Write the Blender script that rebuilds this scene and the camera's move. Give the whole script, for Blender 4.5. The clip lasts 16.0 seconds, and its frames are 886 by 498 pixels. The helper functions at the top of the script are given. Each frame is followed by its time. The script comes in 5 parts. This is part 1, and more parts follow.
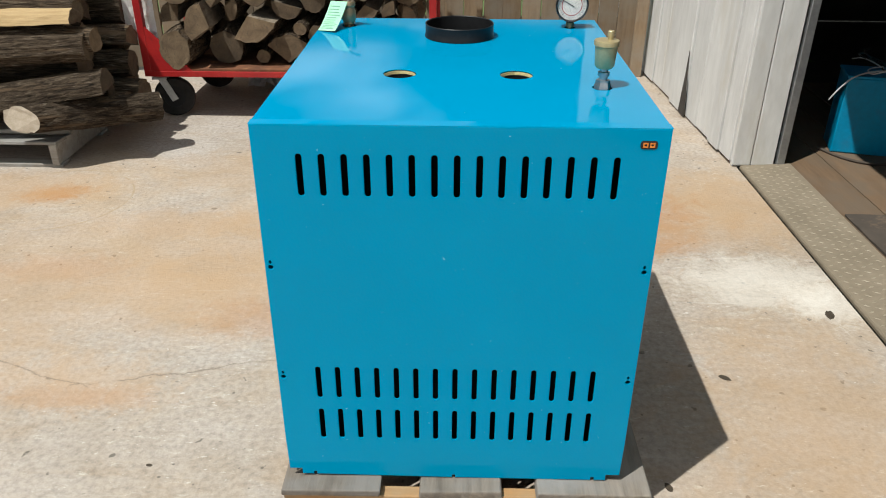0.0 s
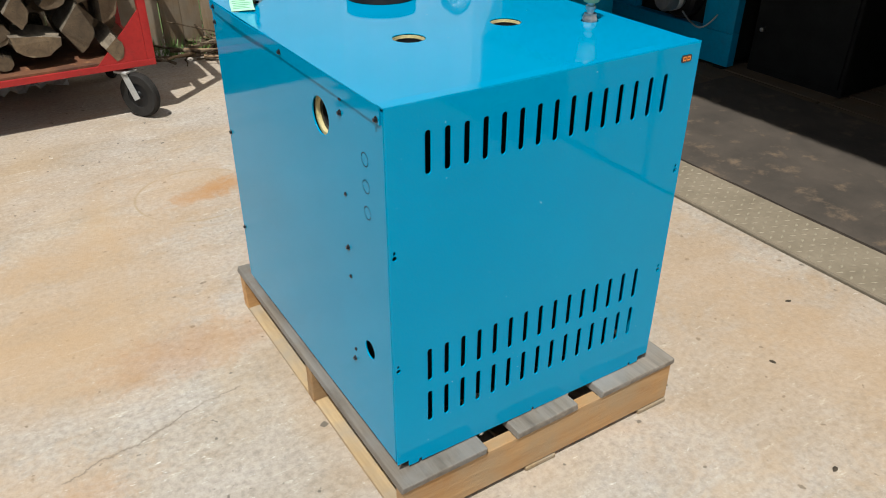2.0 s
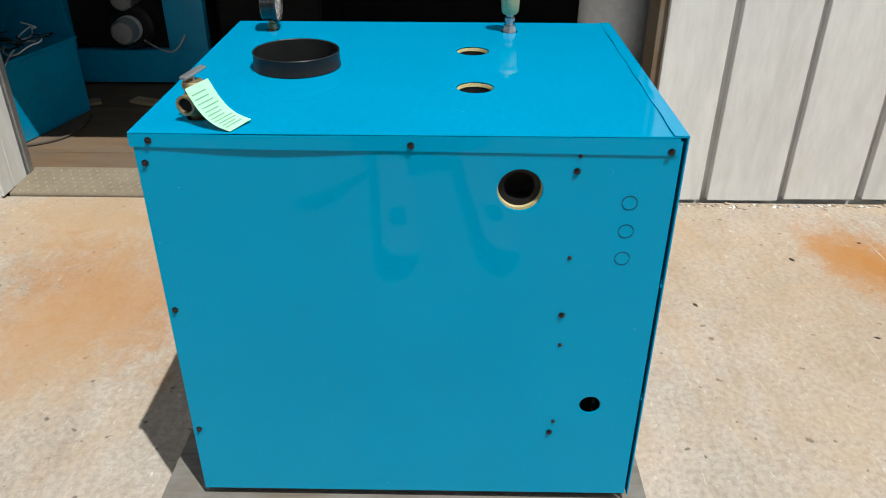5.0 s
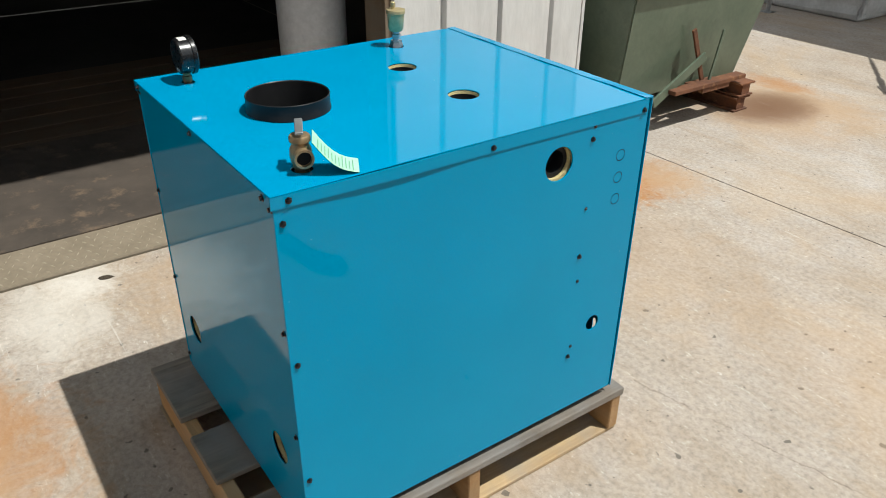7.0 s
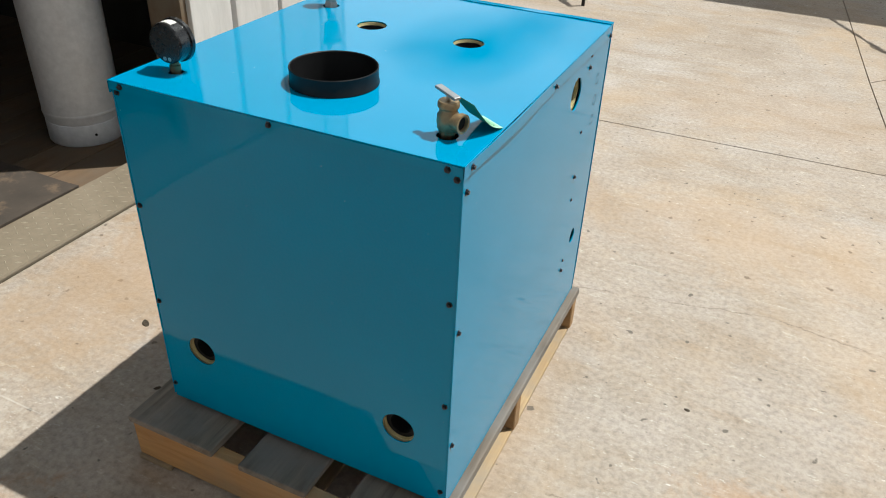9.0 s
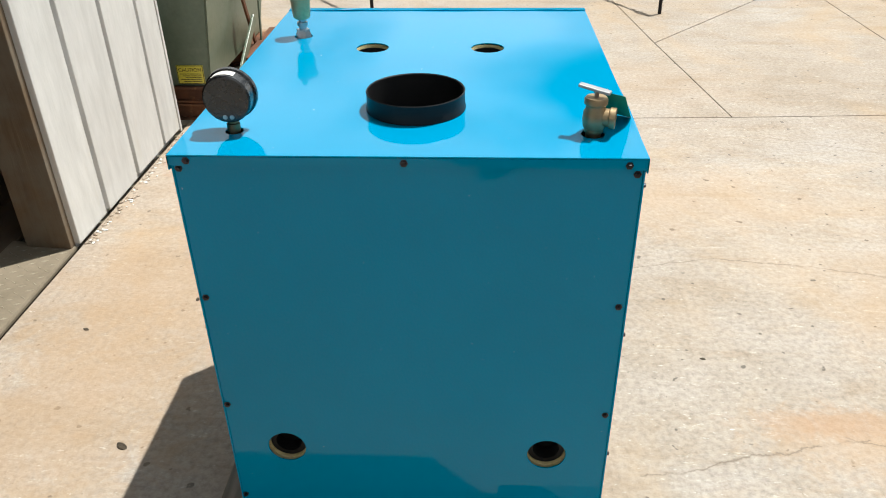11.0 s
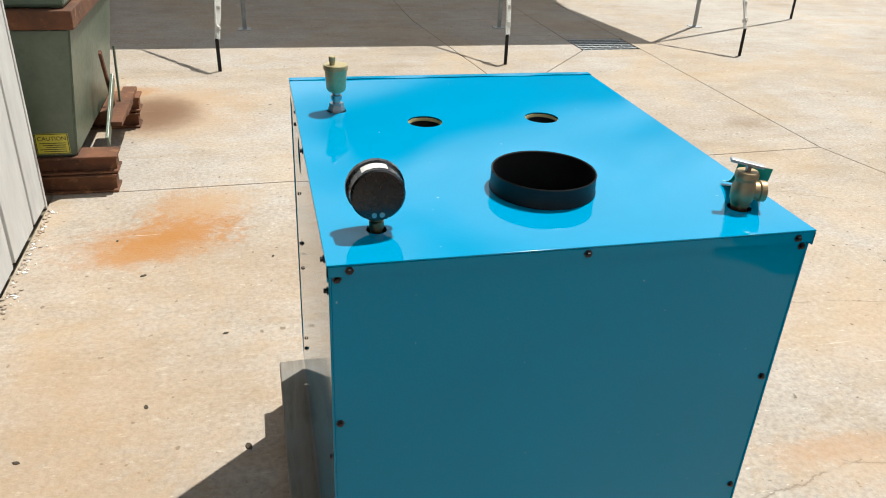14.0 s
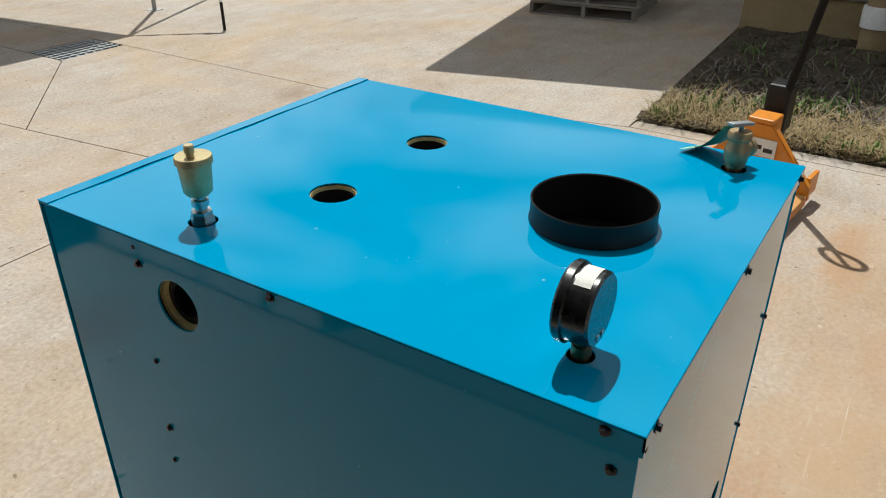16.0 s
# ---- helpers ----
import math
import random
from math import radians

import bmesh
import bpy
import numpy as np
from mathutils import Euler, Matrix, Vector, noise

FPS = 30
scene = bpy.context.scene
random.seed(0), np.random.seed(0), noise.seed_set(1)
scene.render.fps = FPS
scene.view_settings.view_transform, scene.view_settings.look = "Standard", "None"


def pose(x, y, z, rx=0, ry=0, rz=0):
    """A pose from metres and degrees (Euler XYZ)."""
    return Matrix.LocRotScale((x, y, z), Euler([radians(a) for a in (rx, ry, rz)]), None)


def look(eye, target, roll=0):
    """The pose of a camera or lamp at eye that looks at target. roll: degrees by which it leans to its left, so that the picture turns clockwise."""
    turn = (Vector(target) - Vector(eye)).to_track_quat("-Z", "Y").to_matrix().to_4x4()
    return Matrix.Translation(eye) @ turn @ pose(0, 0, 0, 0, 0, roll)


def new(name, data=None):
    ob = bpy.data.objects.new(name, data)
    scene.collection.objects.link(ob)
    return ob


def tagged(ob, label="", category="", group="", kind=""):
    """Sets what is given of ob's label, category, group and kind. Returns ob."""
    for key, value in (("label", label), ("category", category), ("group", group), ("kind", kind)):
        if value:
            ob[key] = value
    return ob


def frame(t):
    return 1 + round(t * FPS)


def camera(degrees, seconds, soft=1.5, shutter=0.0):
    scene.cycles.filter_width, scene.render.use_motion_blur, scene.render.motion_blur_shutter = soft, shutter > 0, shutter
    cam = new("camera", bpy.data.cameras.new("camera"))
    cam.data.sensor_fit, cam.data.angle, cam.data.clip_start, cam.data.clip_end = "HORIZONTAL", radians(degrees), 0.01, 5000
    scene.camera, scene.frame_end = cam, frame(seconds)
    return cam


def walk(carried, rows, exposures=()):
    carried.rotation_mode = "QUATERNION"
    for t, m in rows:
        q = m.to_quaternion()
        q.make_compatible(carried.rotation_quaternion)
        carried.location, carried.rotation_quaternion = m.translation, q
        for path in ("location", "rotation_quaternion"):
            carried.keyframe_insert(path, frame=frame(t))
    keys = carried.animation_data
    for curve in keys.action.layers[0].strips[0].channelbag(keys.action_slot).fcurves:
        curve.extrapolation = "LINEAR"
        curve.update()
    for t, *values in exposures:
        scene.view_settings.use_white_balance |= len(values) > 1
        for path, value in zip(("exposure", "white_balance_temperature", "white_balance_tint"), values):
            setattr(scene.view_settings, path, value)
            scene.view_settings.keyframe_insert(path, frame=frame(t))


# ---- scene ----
cam = camera(60.1, 16.0, 1.05)
PATH = [
    (0, (-0.001, -0.074, 1.641), (-0.035, 1.687, 0.694), 0.3),
    (0.5, (-0.195, -0.06, 1.636), (-0.028, 1.708, 0.717), 2.4),
    (1, (-0.444, 0.082, 1.59), (-0.057, 1.784, 0.614), 0.9),
    (1.5, (-0.709, 0.139, 1.609), (-0.041, 1.72, 0.582), 1.6),
    (2, (-1.056, 0.196, 1.637), (-0.138, 1.646, 0.609), 0.2),
    (2.5, (-1.277, 0.494, 1.606), (-0.155, 1.789, 0.575), -1.2),
    (3, (-1.447, 0.769, 1.632), (-0.077, 1.805, 0.608), 1.4),
    (3.5, (-1.686, 1.015, 1.692), (-0.143, 1.757, 0.659), -0.5),
    (4, (-1.752, 1.31, 1.659), (-0.134, 1.838, 0.609), -0.8),
    (4.5, (-1.748, 1.556, 1.692), (-0.081, 1.941, 0.655), -0.7),
    (5, (-1.756, 1.836, 1.65), (-0.022, 1.86, 0.652), 0.2),
    (5.2, (-1.769, 1.994, 1.684), (-0.085, 1.82, 0.62), -3.3),
    (7.3, (-1.572, 2.981, 1.744), (-0.232, 1.901, 0.726), 2.6),
    (7.5, (-1.451, 3.018, 1.731), (-0.179, 1.903, 0.664), 3.6),
    (8, (-1.247, 3.164, 1.697), (-0.109, 1.928, 0.613), 3.7),
    (8.5, (-1.06, 3.338, 1.714), (-0.185, 1.914, 0.615), 4.2),
    (9, (-0.904, 3.586, 1.75), (-0.216, 2.053, 0.666), 2.4),
    (9.5, (-0.689, 3.632, 1.713), (-0.141, 2.026, 0.655), 1.5),
    (9.7, (-0.62, 3.646, 1.708), (-0.1, 2.017, 0.672), -0.1),
    (11.8, (0.086, 3.711, 1.671), (-0.013, 2.002, 0.635), 1.1),
    (12, (0.118, 3.734, 1.667), (0.0, 2.021, 0.642), 1.2),
    (12.5, (0.226, 3.835, 1.681), (-0.017, 2.13, 0.665), 2.1),
    (13, (0.294, 3.893, 1.715), (-0.02, 2.192, 0.711), 3.0),
    (13.5, (0.399, 3.753, 1.726), (0.007, 2.034, 0.782), 3.5),
    (14, (0.514, 3.463, 1.701), (0.073, 1.752, 0.766), 2.8),
    (14.5, (0.708, 3.264, 1.691), (0.001, 1.656, 0.735), 0.0),
    (15, (0.902, 3.09, 1.704), (-0.19, 1.743, 0.708), 0.7),
    (15.5, (0.976, 2.802, 1.682), (-0.335, 1.656, 0.698), -1.8),
    (16, (1.041, 2.584, 1.666), (-0.441, 1.641, 0.709), 0.3),
]
walk(cam, [(t, look(eye, target, roll)) for t, eye, target, roll in PATH],
     exposures=[(0.0, -0.06, 6250, 4), (5.2, -0.06, 6250, 4), (7.5, -0.05, 6280, 4), (9.5, 0.01, 6300, 4), (12.0, 0.31, 6350, 4), (13.6, 0.27, 6350, 4), (14.5, -0.09, 6350, 4), (15.0, -0.25, 6350, 4), (16.0, -0.19, 6350, 4)])

# ---- world, sun, exposure ----
world = bpy.data.worlds.new("world")
scene.world = world
world.use_nodes = True
wn = world.node_tree.nodes
sky = wn.new("ShaderNodeTexSky")
sky.sky_type, sky.sun_disc = "NISHITA", False
SUN_FROM = Vector((-0.42, -0.352, 1.125)).normalized()
sky.sun_elevation = math.asin(SUN_FROM.z)
sky.sun_rotation = math.atan2(SUN_FROM.x, SUN_FROM.y)
sky.dust_density, sky.ozone_density = 1.5, 1.2
wn["Background"].inputs["Strength"].default_value = 0.0185
wl = world.node_tree.links
wtc, wmp = wn.new("ShaderNodeTexCoord"), wn.new("ShaderNodeMapping")
wmp.inputs["Scale"].default_value = (1.0, 1.0, 2.2)
wmp.inputs["Location"].default_value = (4.11, 1.83, 2.49)
wl.new(wtc.outputs["Generated"], wmp.inputs["Vector"])
cloud = wn.new("ShaderNodeTexNoise")
cloud.inputs["Scale"].default_value, cloud.inputs["Detail"].default_value, cloud.inputs["Distortion"].default_value = 1.9, 6, 0.7
wl.new(wmp.outputs["Vector"], cloud.inputs["Vector"])
veil = wn.new("ShaderNodeValToRGB")
veil.color_ramp.elements[0].position, veil.color_ramp.elements[1].position = 0.42, 0.55
wl.new(cloud.outputs["Fac"], veil.inputs["Fac"])
thin = wn.new("ShaderNodeMix")
thin.data_type = "RGBA"
wl.new(veil.outputs["Color"], thin.inputs[0])
wl.new(sky.outputs[0], thin.inputs[6])
thin.inputs[7].default_value = (60.0, 60.6, 61.8, 1)
wl.new(thin.outputs[2], wn["Background"].inputs["Color"])
sun = new("sun", bpy.data.lights.new("sun", "SUN"))
sun.data.energy, sun.data.angle, sun.data.color = 5.0, radians(0.55), (1.0, 0.955, 0.895)
sun.matrix_world = look(SUN_FROM * 30, (0, 0, 0))


# ---- materials ----
def base_mat(name, rough=0.6, metal=0.0, coat=0.0):
    m = bpy.data.materials.new(name)
    m.use_nodes = True
    b = m.node_tree.nodes["Principled BSDF"]
    b.inputs["Roughness"].default_value = rough
    b.inputs["Metallic"].default_value = metal
    b.inputs["Coat Weight"].default_value = coat
    b.inputs["Coat Roughness"].default_value = 0.08
    return m, m.node_tree.nodes, m.node_tree.links, b


def coords(nodes, links, scale=(1, 1, 1), space="Object", turn=0):
    tc = nodes.new("ShaderNodeTexCoord")
    mp = nodes.new("ShaderNodeMapping")
    mp.inputs["Scale"].default_value = scale
    mp.inputs["Rotation"].default_value = (0, 0, turn)
    links.new(tc.outputs[space], mp.inputs["Vector"])
    return mp.outputs["Vector"]


def noise_tex(nodes, links, vec, scale, detail=6, rough=0.6, distortion=0.0):
    n = nodes.new("ShaderNodeTexNoise")
    n.inputs["Scale"].default_value = scale
    n.inputs["Detail"].default_value = detail
    n.inputs["Roughness"].default_value = rough
    n.inputs["Distortion"].default_value = distortion
    links.new(vec, n.inputs["Vector"])
    return n.outputs["Fac"]


def ramp(nodes, links, fac, stops):
    r = nodes.new("ShaderNodeValToRGB")
    e = r.color_ramp.elements
    while len(e) < len(stops):
        e.new(0.5)
    for el, (p, c) in zip(e, stops):
        el.position = p
        el.color = (*c, 1) if len(c) == 3 else c
    links.new(fac, r.inputs["Fac"])
    return r.outputs["Color"]


def grey(v):
    return (v, v, v)


def mix(nodes, links, a, b, fac, mode="MIX"):
    m = nodes.new("ShaderNodeMix")
    m.data_type, m.blend_type = "RGBA", mode
    for sock, v in ((m.inputs[6], a), (m.inputs[7], b), (m.inputs[0], fac)):
        if isinstance(v, (tuple, list)):
            sock.default_value = (*v, 1)
        elif isinstance(v, (int, float)):
            sock.default_value = v
        else:
            links.new(v, sock)
    return m.outputs[2]


def bump(nodes, links, b, height, strength=0.3, dist=0.01):
    n = nodes.new("ShaderNodeBump")
    n.inputs["Strength"].default_value = strength
    n.inputs["Distance"].default_value = dist
    links.new(height, n.inputs["Height"])
    links.new(n.outputs["Normal"], b.inputs["Normal"])


def mottled(name, c1, c2, scale=6, fine=60, rough=0.6, metal=0.0, coat=0.0, relief=0.15, dist=0.004, stretch=(1, 1, 1), per_object=0.0, dirt=None):
    """Two-scale colour variation with a fine relief; per_object: spread of value between pieces; dirt: a third colour in worn patches."""
    m, n, l, b = base_mat(name, rough, metal, coat)
    v = coords(n, l, stretch)
    big = noise_tex(n, l, v, scale, 5)
    small = noise_tex(n, l, v, fine, 4)
    col = ramp(n, l, big, [(0.3, c1), (0.7, c2)])
    col = mix(n, l, col, ramp(n, l, small, [(0.3, grey(0.72)), (0.7, grey(1.0))]), 0.6, "MULTIPLY")
    if dirt:
        patch = noise_tex(n, l, v, scale * 2.3, 8, 0.7)
        col = mix(n, l, col, dirt, ramp(n, l, patch, [(0.55, grey(0)), (0.68, grey(1))]))
    if per_object:
        oi = n.new("ShaderNodeObjectInfo")
        col = mix(n, l, col, ramp(n, l, oi.outputs["Random"], [(0, grey(1 - per_object)), (1, grey(1.0))]), 1.0, "MULTIPLY")
    l.new(col, b.inputs["Base Color"])
    l.new(ramp(n, l, small, [(0.2, grey(max(0.02, rough - 0.08))), (0.8, grey(min(1, rough + 0.08)))]), b.inputs["Roughness"])
    if relief:
        bump(n, l, b, small, relief, dist)
    return m


def paint_blue(name, c=(0.0, 0.262, 0.486), rough=0.4):
    m, n, l, b = base_mat(name, rough, 0.0, 1.0)
    b.inputs["Specular IOR Level"].default_value = 0.0
    b.inputs["Coat IOR"].default_value = 1.31
    b.inputs["Coat Roughness"].default_value = 0.05
    v = coords(n, l)
    big = noise_tex(n, l, v, 2.2, 3)
    col = ramp(n, l, big, [(0.3, tuple(x * 0.96 for x in c)), (0.7, tuple(min(1, x * 1.04) for x in c))])
    specks = noise_tex(n, l, v, 95, 2, 0.5)
    col = mix(n, l, col, (0.25, 0.5, 0.62), ramp(n, l, specks, [(0.76, grey(0)), (0.80, grey(0.7))]))
    l.new(col, b.inputs["Base Color"])
    peel = noise_tex(n, l, v, 1.6, 2, 0.4)
    nb = n.new("ShaderNodeBump")
    nb.inputs["Strength"].default_value = 0.12
    nb.inputs["Distance"].default_value = 0.012
    l.new(peel, nb.inputs["Height"])
    l.new(nb.outputs["Normal"], b.inputs["Normal"])
    l.new(nb.outputs["Normal"], b.inputs["Coat Normal"])
    return m


def wood(name, light, dark, grey_wood=None, scale=1.0, axis=0, rough=0.8, per_object=0.35):
    m, n, l, b = base_mat(name, rough)
    st = [14 * scale] * 3
    st[axis] = 1.2 * scale
    oi = n.new("ShaderNodeObjectInfo")
    tc = n.new("ShaderNodeTexCoord")
    add = n.new("ShaderNodeVectorMath")
    add.operation = "MULTIPLY_ADD"
    l.new(oi.outputs["Random"], add.inputs[0])
    add.inputs[1].default_value = (17.3, 9.1, 5.7)
    l.new(tc.outputs["Object"], add.inputs[2])
    mp = n.new("ShaderNodeMapping")
    mp.inputs["Scale"].default_value = st
    l.new(add.outputs[0], mp.inputs["Vector"])
    v = mp.outputs["Vector"]
    g = noise_tex(n, l, v, 2.5, 8, 0.65, 0.6)
    col = ramp(n, l, g, [(0.3, dark), (0.7, light)])
    if grey_wood:
        col = mix(n, l, col, grey_wood, ramp(n, l, noise_tex(n, l, add.outputs[0], 5, 5), [(0.4, grey(0)), (0.62, grey(0.85))]))
    col = mix(n, l, col, ramp(n, l, oi.outputs["Random"], [(0, grey(1 - per_object)), (1, grey(1.0))]), 1.0, "MULTIPLY")
    l.new(col, b.inputs["Base Color"])
    bump(n, l, b, g, 0.5, 0.006)
    return m


def concrete():
    m, n, l, b = base_mat("concrete", 0.85)
    v = coords(n, l)
    big = noise_tex(n, l, v, 0.55, 6, 0.62, 0.4)
    mid = noise_tex(n, l, v, 3.3, 8, 0.7, 0.3)
    fine = noise_tex(n, l, v, 48, 5, 0.7)
    grit = noise_tex(n, l, v, 90, 3, 0.6)
    col = ramp(n, l, big, [(0.28, (0.37, 0.305, 0.245)), (0.44, (0.44, 0.378, 0.322)), (0.56, (0.46, 0.410, 0.368)), (0.75, (0.51, 0.467, 0.428))])
    sweep = noise_tex(n, l, coords(n, l, (1.1, 3.6, 1), "Object", 0.35), 1.5, 9, 0.72, 0.5)
    col = mix(n, l, col, ramp(n, l, sweep, [(0.28, (0.82, 0.71, 0.57)), (0.47, (0.97, 0.94, 0.90)), (0.66, (1.04, 1.04, 1.06))]), 0.8, "MULTIPLY")
    chips = noise_tex(n, l, coords(n, l, (9, 27, 1), "Object", 0.35), 1.0, 8, 0.82)
    col = mix(n, l, col, (0.70, 0.65, 0.57), ramp(n, l, chips, [(0.58, grey(0)), (0.66, grey(0.75))]))
    col = mix(n, l, col, (0.25, 0.20, 0.15), ramp(n, l, chips, [(0.31, grey(0.6)), (0.37, grey(0))]))
    col = mix(n, l, col, ramp(n, l, mid, [(0.25, (0.76, 0.73, 0.68)), (0.6, (1, 1, 1))]), 0.7, "MULTIPLY")
    col = mix(n, l, col, ramp(n, l, fine, [(0.32, grey(0.60)), (0.58, grey(1.0))]), 0.8, "MULTIPLY")
    tan = noise_tex(n, l, v, 0.9, 7, 0.65, 0.8)
    col = mix(n, l, col, (0.45, 0.31, 0.175), ramp(n, l, tan, [(0.48, grey(0)), (0.72, grey(0.55))]))
    flecks = noise_tex(n, l, coords(n, l, (26, 70, 1), "Object", 0.3), 1.0, 5, 0.7, 0.4)
    patchy = noise_tex(n, l, v, 1.4, 4, 0.6)
    here = ramp(n, l, patchy, [(0.40, grey(0.25)), (0.62, grey(1))])
    col = mix(n, l, col, (0.78, 0.74, 0.68), mix(n, l, ramp(n, l, flecks, [(0.63, grey(0)), (0.70, grey(0.8))]), here, 1.0, "MULTIPLY"))
    col = mix(n, l, col, (0.22, 0.18, 0.14), mix(n, l, ramp(n, l, flecks, [(0.30, grey(0.75)), (0.36, grey(0))]), here, 1.0, "MULTIPLY"))
    pits = noise_tex(n, l, v, 26, 2, 0.4)
    col = mix(n, l, col, (0.10, 0.085, 0.07), ramp(n, l, pits, [(0.26, grey(0.8)), (0.295, grey(0))]))
    white = noise_tex(n, l, v, 7, 9, 0.8)
    col = mix(n, l, col, (0.72, 0.68, 0.60), ramp(n, l, white, [(0.6, grey(0)), (0.75, grey(0.5))]))

    RUST, TAN, PALE, DARK = (0.36, 0.15, 0.03), (0.42, 0.275, 0.155), (0.74, 0.70, 0.64), (0.16, 0.080, 0.038)

    def blotch(col, cx, cy, rx, ry, tint, amount, turn=0.0, ragged=0.85):
        soft = {TAN: 0.78, PALE: 0.62}.get(tint, 0.95)
        mp = n.new("ShaderNodeMapping")
        mp.vector_type = "TEXTURE"
        mp.inputs["Location"].default_value = (cx, cy, 0)
        mp.inputs["Rotation"].default_value = (0, 0, turn)
        mp.inputs["Scale"].default_value = (rx * 1.25, ry * 1.25, 50)
        l.new(v, mp.inputs["Vector"])
        ln = n.new("ShaderNodeVectorMath")
        ln.operation = "LENGTH"
        l.new(mp.outputs["Vector"], ln.inputs[0])
        ad = n.new("ShaderNodeMath")
        ad.operation = "MULTIPLY_ADD"
        wob = noise_tex(n, l, v, 3.2 / max(rx, ry), 10, 0.74, 0.9)
        l.new(wob, ad.inputs[0])
        ad.inputs[1].default_value = ragged * 2.6
        sub = n.new("ShaderNodeMath")
        sub.operation = "SUBTRACT"
        l.new(ln.outputs["Value"], sub.inputs[0])
        sub.inputs[1].default_value = ragged * 1.3
        l.new(sub.outputs[0], ad.inputs[2])
        return mix(n, l, col, tint, ramp(n, l, ad.outputs[0], [(0.0, grey(amount * soft)), (0.5, grey(amount * soft * 0.7)), (1.0, grey(0))]))

    for s in ((0.98, 0.04, 0.30, 0.22, RUST, 0.95, 0.3), (0.86, -0.18, 0.22, 0.30, RUST, 0.75, 0.5), (1.10, 0.16, 0.20, 0.10, RUST, 0.8, 0.6), (0.78, -0.34, 0.24, 0.2, TAN, 0.8),
              (1.05, -2.15, 0.6, 0.3, TAN, 0.8), (0.85, -1.55, 0.4, 0.3, TAN, 0.4),
              (1.35, 3.55, 0.40, 0.35, TAN, 0.8), (0.75, 3.2, 0.5, 0.32, RUST, 0.8, 0.6), (0.45, 3.35, 0.3, 0.22, RUST, 0.6), (0.40, 3.3, 0.4, 0.35, TAN, 0.75),
              (0.9, 4.24, 0.22, 0.11, RUST, 0.9, 0.4), (-0.22, 3.56, 0.22, 0.08, RUST, 0.95, 0.3), (-0.38, 3.58, 0.42, 0.34, TAN, 0.6),
              (-2.09, 3.53, 0.18, 0.10, RUST, 0.95, 0.2), (-2.25, 3.6, 0.5, 0.24, TAN, 0.75),
              (1.30, 2.72, 0.36, 0.22, PALE, 0.9), (1.50, 2.56, 0.16, 0.16, PALE, 0.9), (1.2, 3.2, 0.5, 0.2, TAN, 0.6),
              (-1.3, 1.98, 0.3, 0.16, TAN, 0.7), (-1.5, 2.9, 0.9, 0.4, TAN, 0.45), (-1.9, 1.3, 0.5, 0.5, TAN, 0.4), (-0.75, 2.9, 0.5, 0.3, TAN, 0.5),
              (-1.0, 0.4, 0.8, 0.35, TAN, 0.45), (-2.6, 2.6, 0.5, 0.3, TAN, 0.6), (-2.4, 2.5, 0.4, 0.10, RUST, 0.45), (-2.95, -1.24, 0.16, 0.14, DARK, 0.35),
              (1.1, 0.45, 0.5, 0.4, TAN, 0.35), (1.1, 0.13, 0.35, 0.2, RUST, 0.5), (0.3, 0.5, 0.6, 0.5, TAN, 0.35), (1.15, 1.9, 0.4, 0.5, TAN, 0.75), (0.95, 1.25, 0.6, 0.5, TAN, 0.5), (1.3, 1.2, 0.35, 0.4, TAN, 0.5), (-0.8, 3.3, 0.4, 0.2, TAN, 0.6), (-1.3, 3.2, 0.5, 0.14, TAN, 0.6), (-1.7, 2.75, 0.3, 0.12, RUST, 0.3), (-1.0, -1.2, 0.9, 0.5, TAN, 0.3), (-0.9, 3.9, 0.7, 0.3, TAN, 0.4), (1.16, -1.88, 0.50, 0.56, TAN, 0.8, 0.0, 0.5), (1.20, -1.86, 0.30, 0.38, DARK, 1.0, 0.0, 0.22), (1.22, -1.84, 0.26, 0.34, DARK, 0.9, 0.0, 0.18), (1.50, -2.38, 0.30, 0.14, RUST, 0.7), (-1.55, 2.5, 0.8, 0.35, TAN, 0.5), (-1.0, 2.6, 0.5, 0.25, TAN, 0.6), (-1.25, 1.9, 0.30, 0.07, RUST, 0.3), (-0.7, 2.4, 0.3, 0.14, RUST, 0.4), (-2.0, 2.1, 0.6, 0.2, TAN, 0.6)):
        col = blotch(col, *s[:4], s[4], s[5], *(s[6:8] or (0.0,)))
    # pale scuffs dragged over the surface
    for turn, st in ((0.5, (1.6, 55, 1)), (-0.35, (1.3, 48, 1))):
        sv = coords(n, l, st, "Object", turn)
        scuff = noise_tex(n, l, sv, 1.0, 4, 0.6)
        where = ramp(n, l, noise_tex(n, l, v, 1.7 + turn, 3), [(0.52, grey(0)), (0.62, grey(0.55))])
        col = mix(n, l, col, (0.66, 0.62, 0.56), mix(n, l, ramp(n, l, scuff, [(0.66, grey(0)), (0.72, grey(1))]), where, 1.0, "MULTIPLY"))
    # drawn lines: tub rings and single cracks, wobbling
    def trace(col, value, half, tint, amount):
        ab = n.new("ShaderNodeMath")
        ab.operation = "ABSOLUTE"
        l.new(value, ab.inputs[0])
        broken = ramp(n, l, noise_tex(n, l, v, 7, 4), [(0.38, grey(0)), (0.52, grey(amount))])
        return mix(n, l, col, tint, mix(n, l, ramp(n, l, ab.outputs[0], [(0.0, grey(1)), (half, grey(0))]), broken, 1.0, "MULTIPLY"))

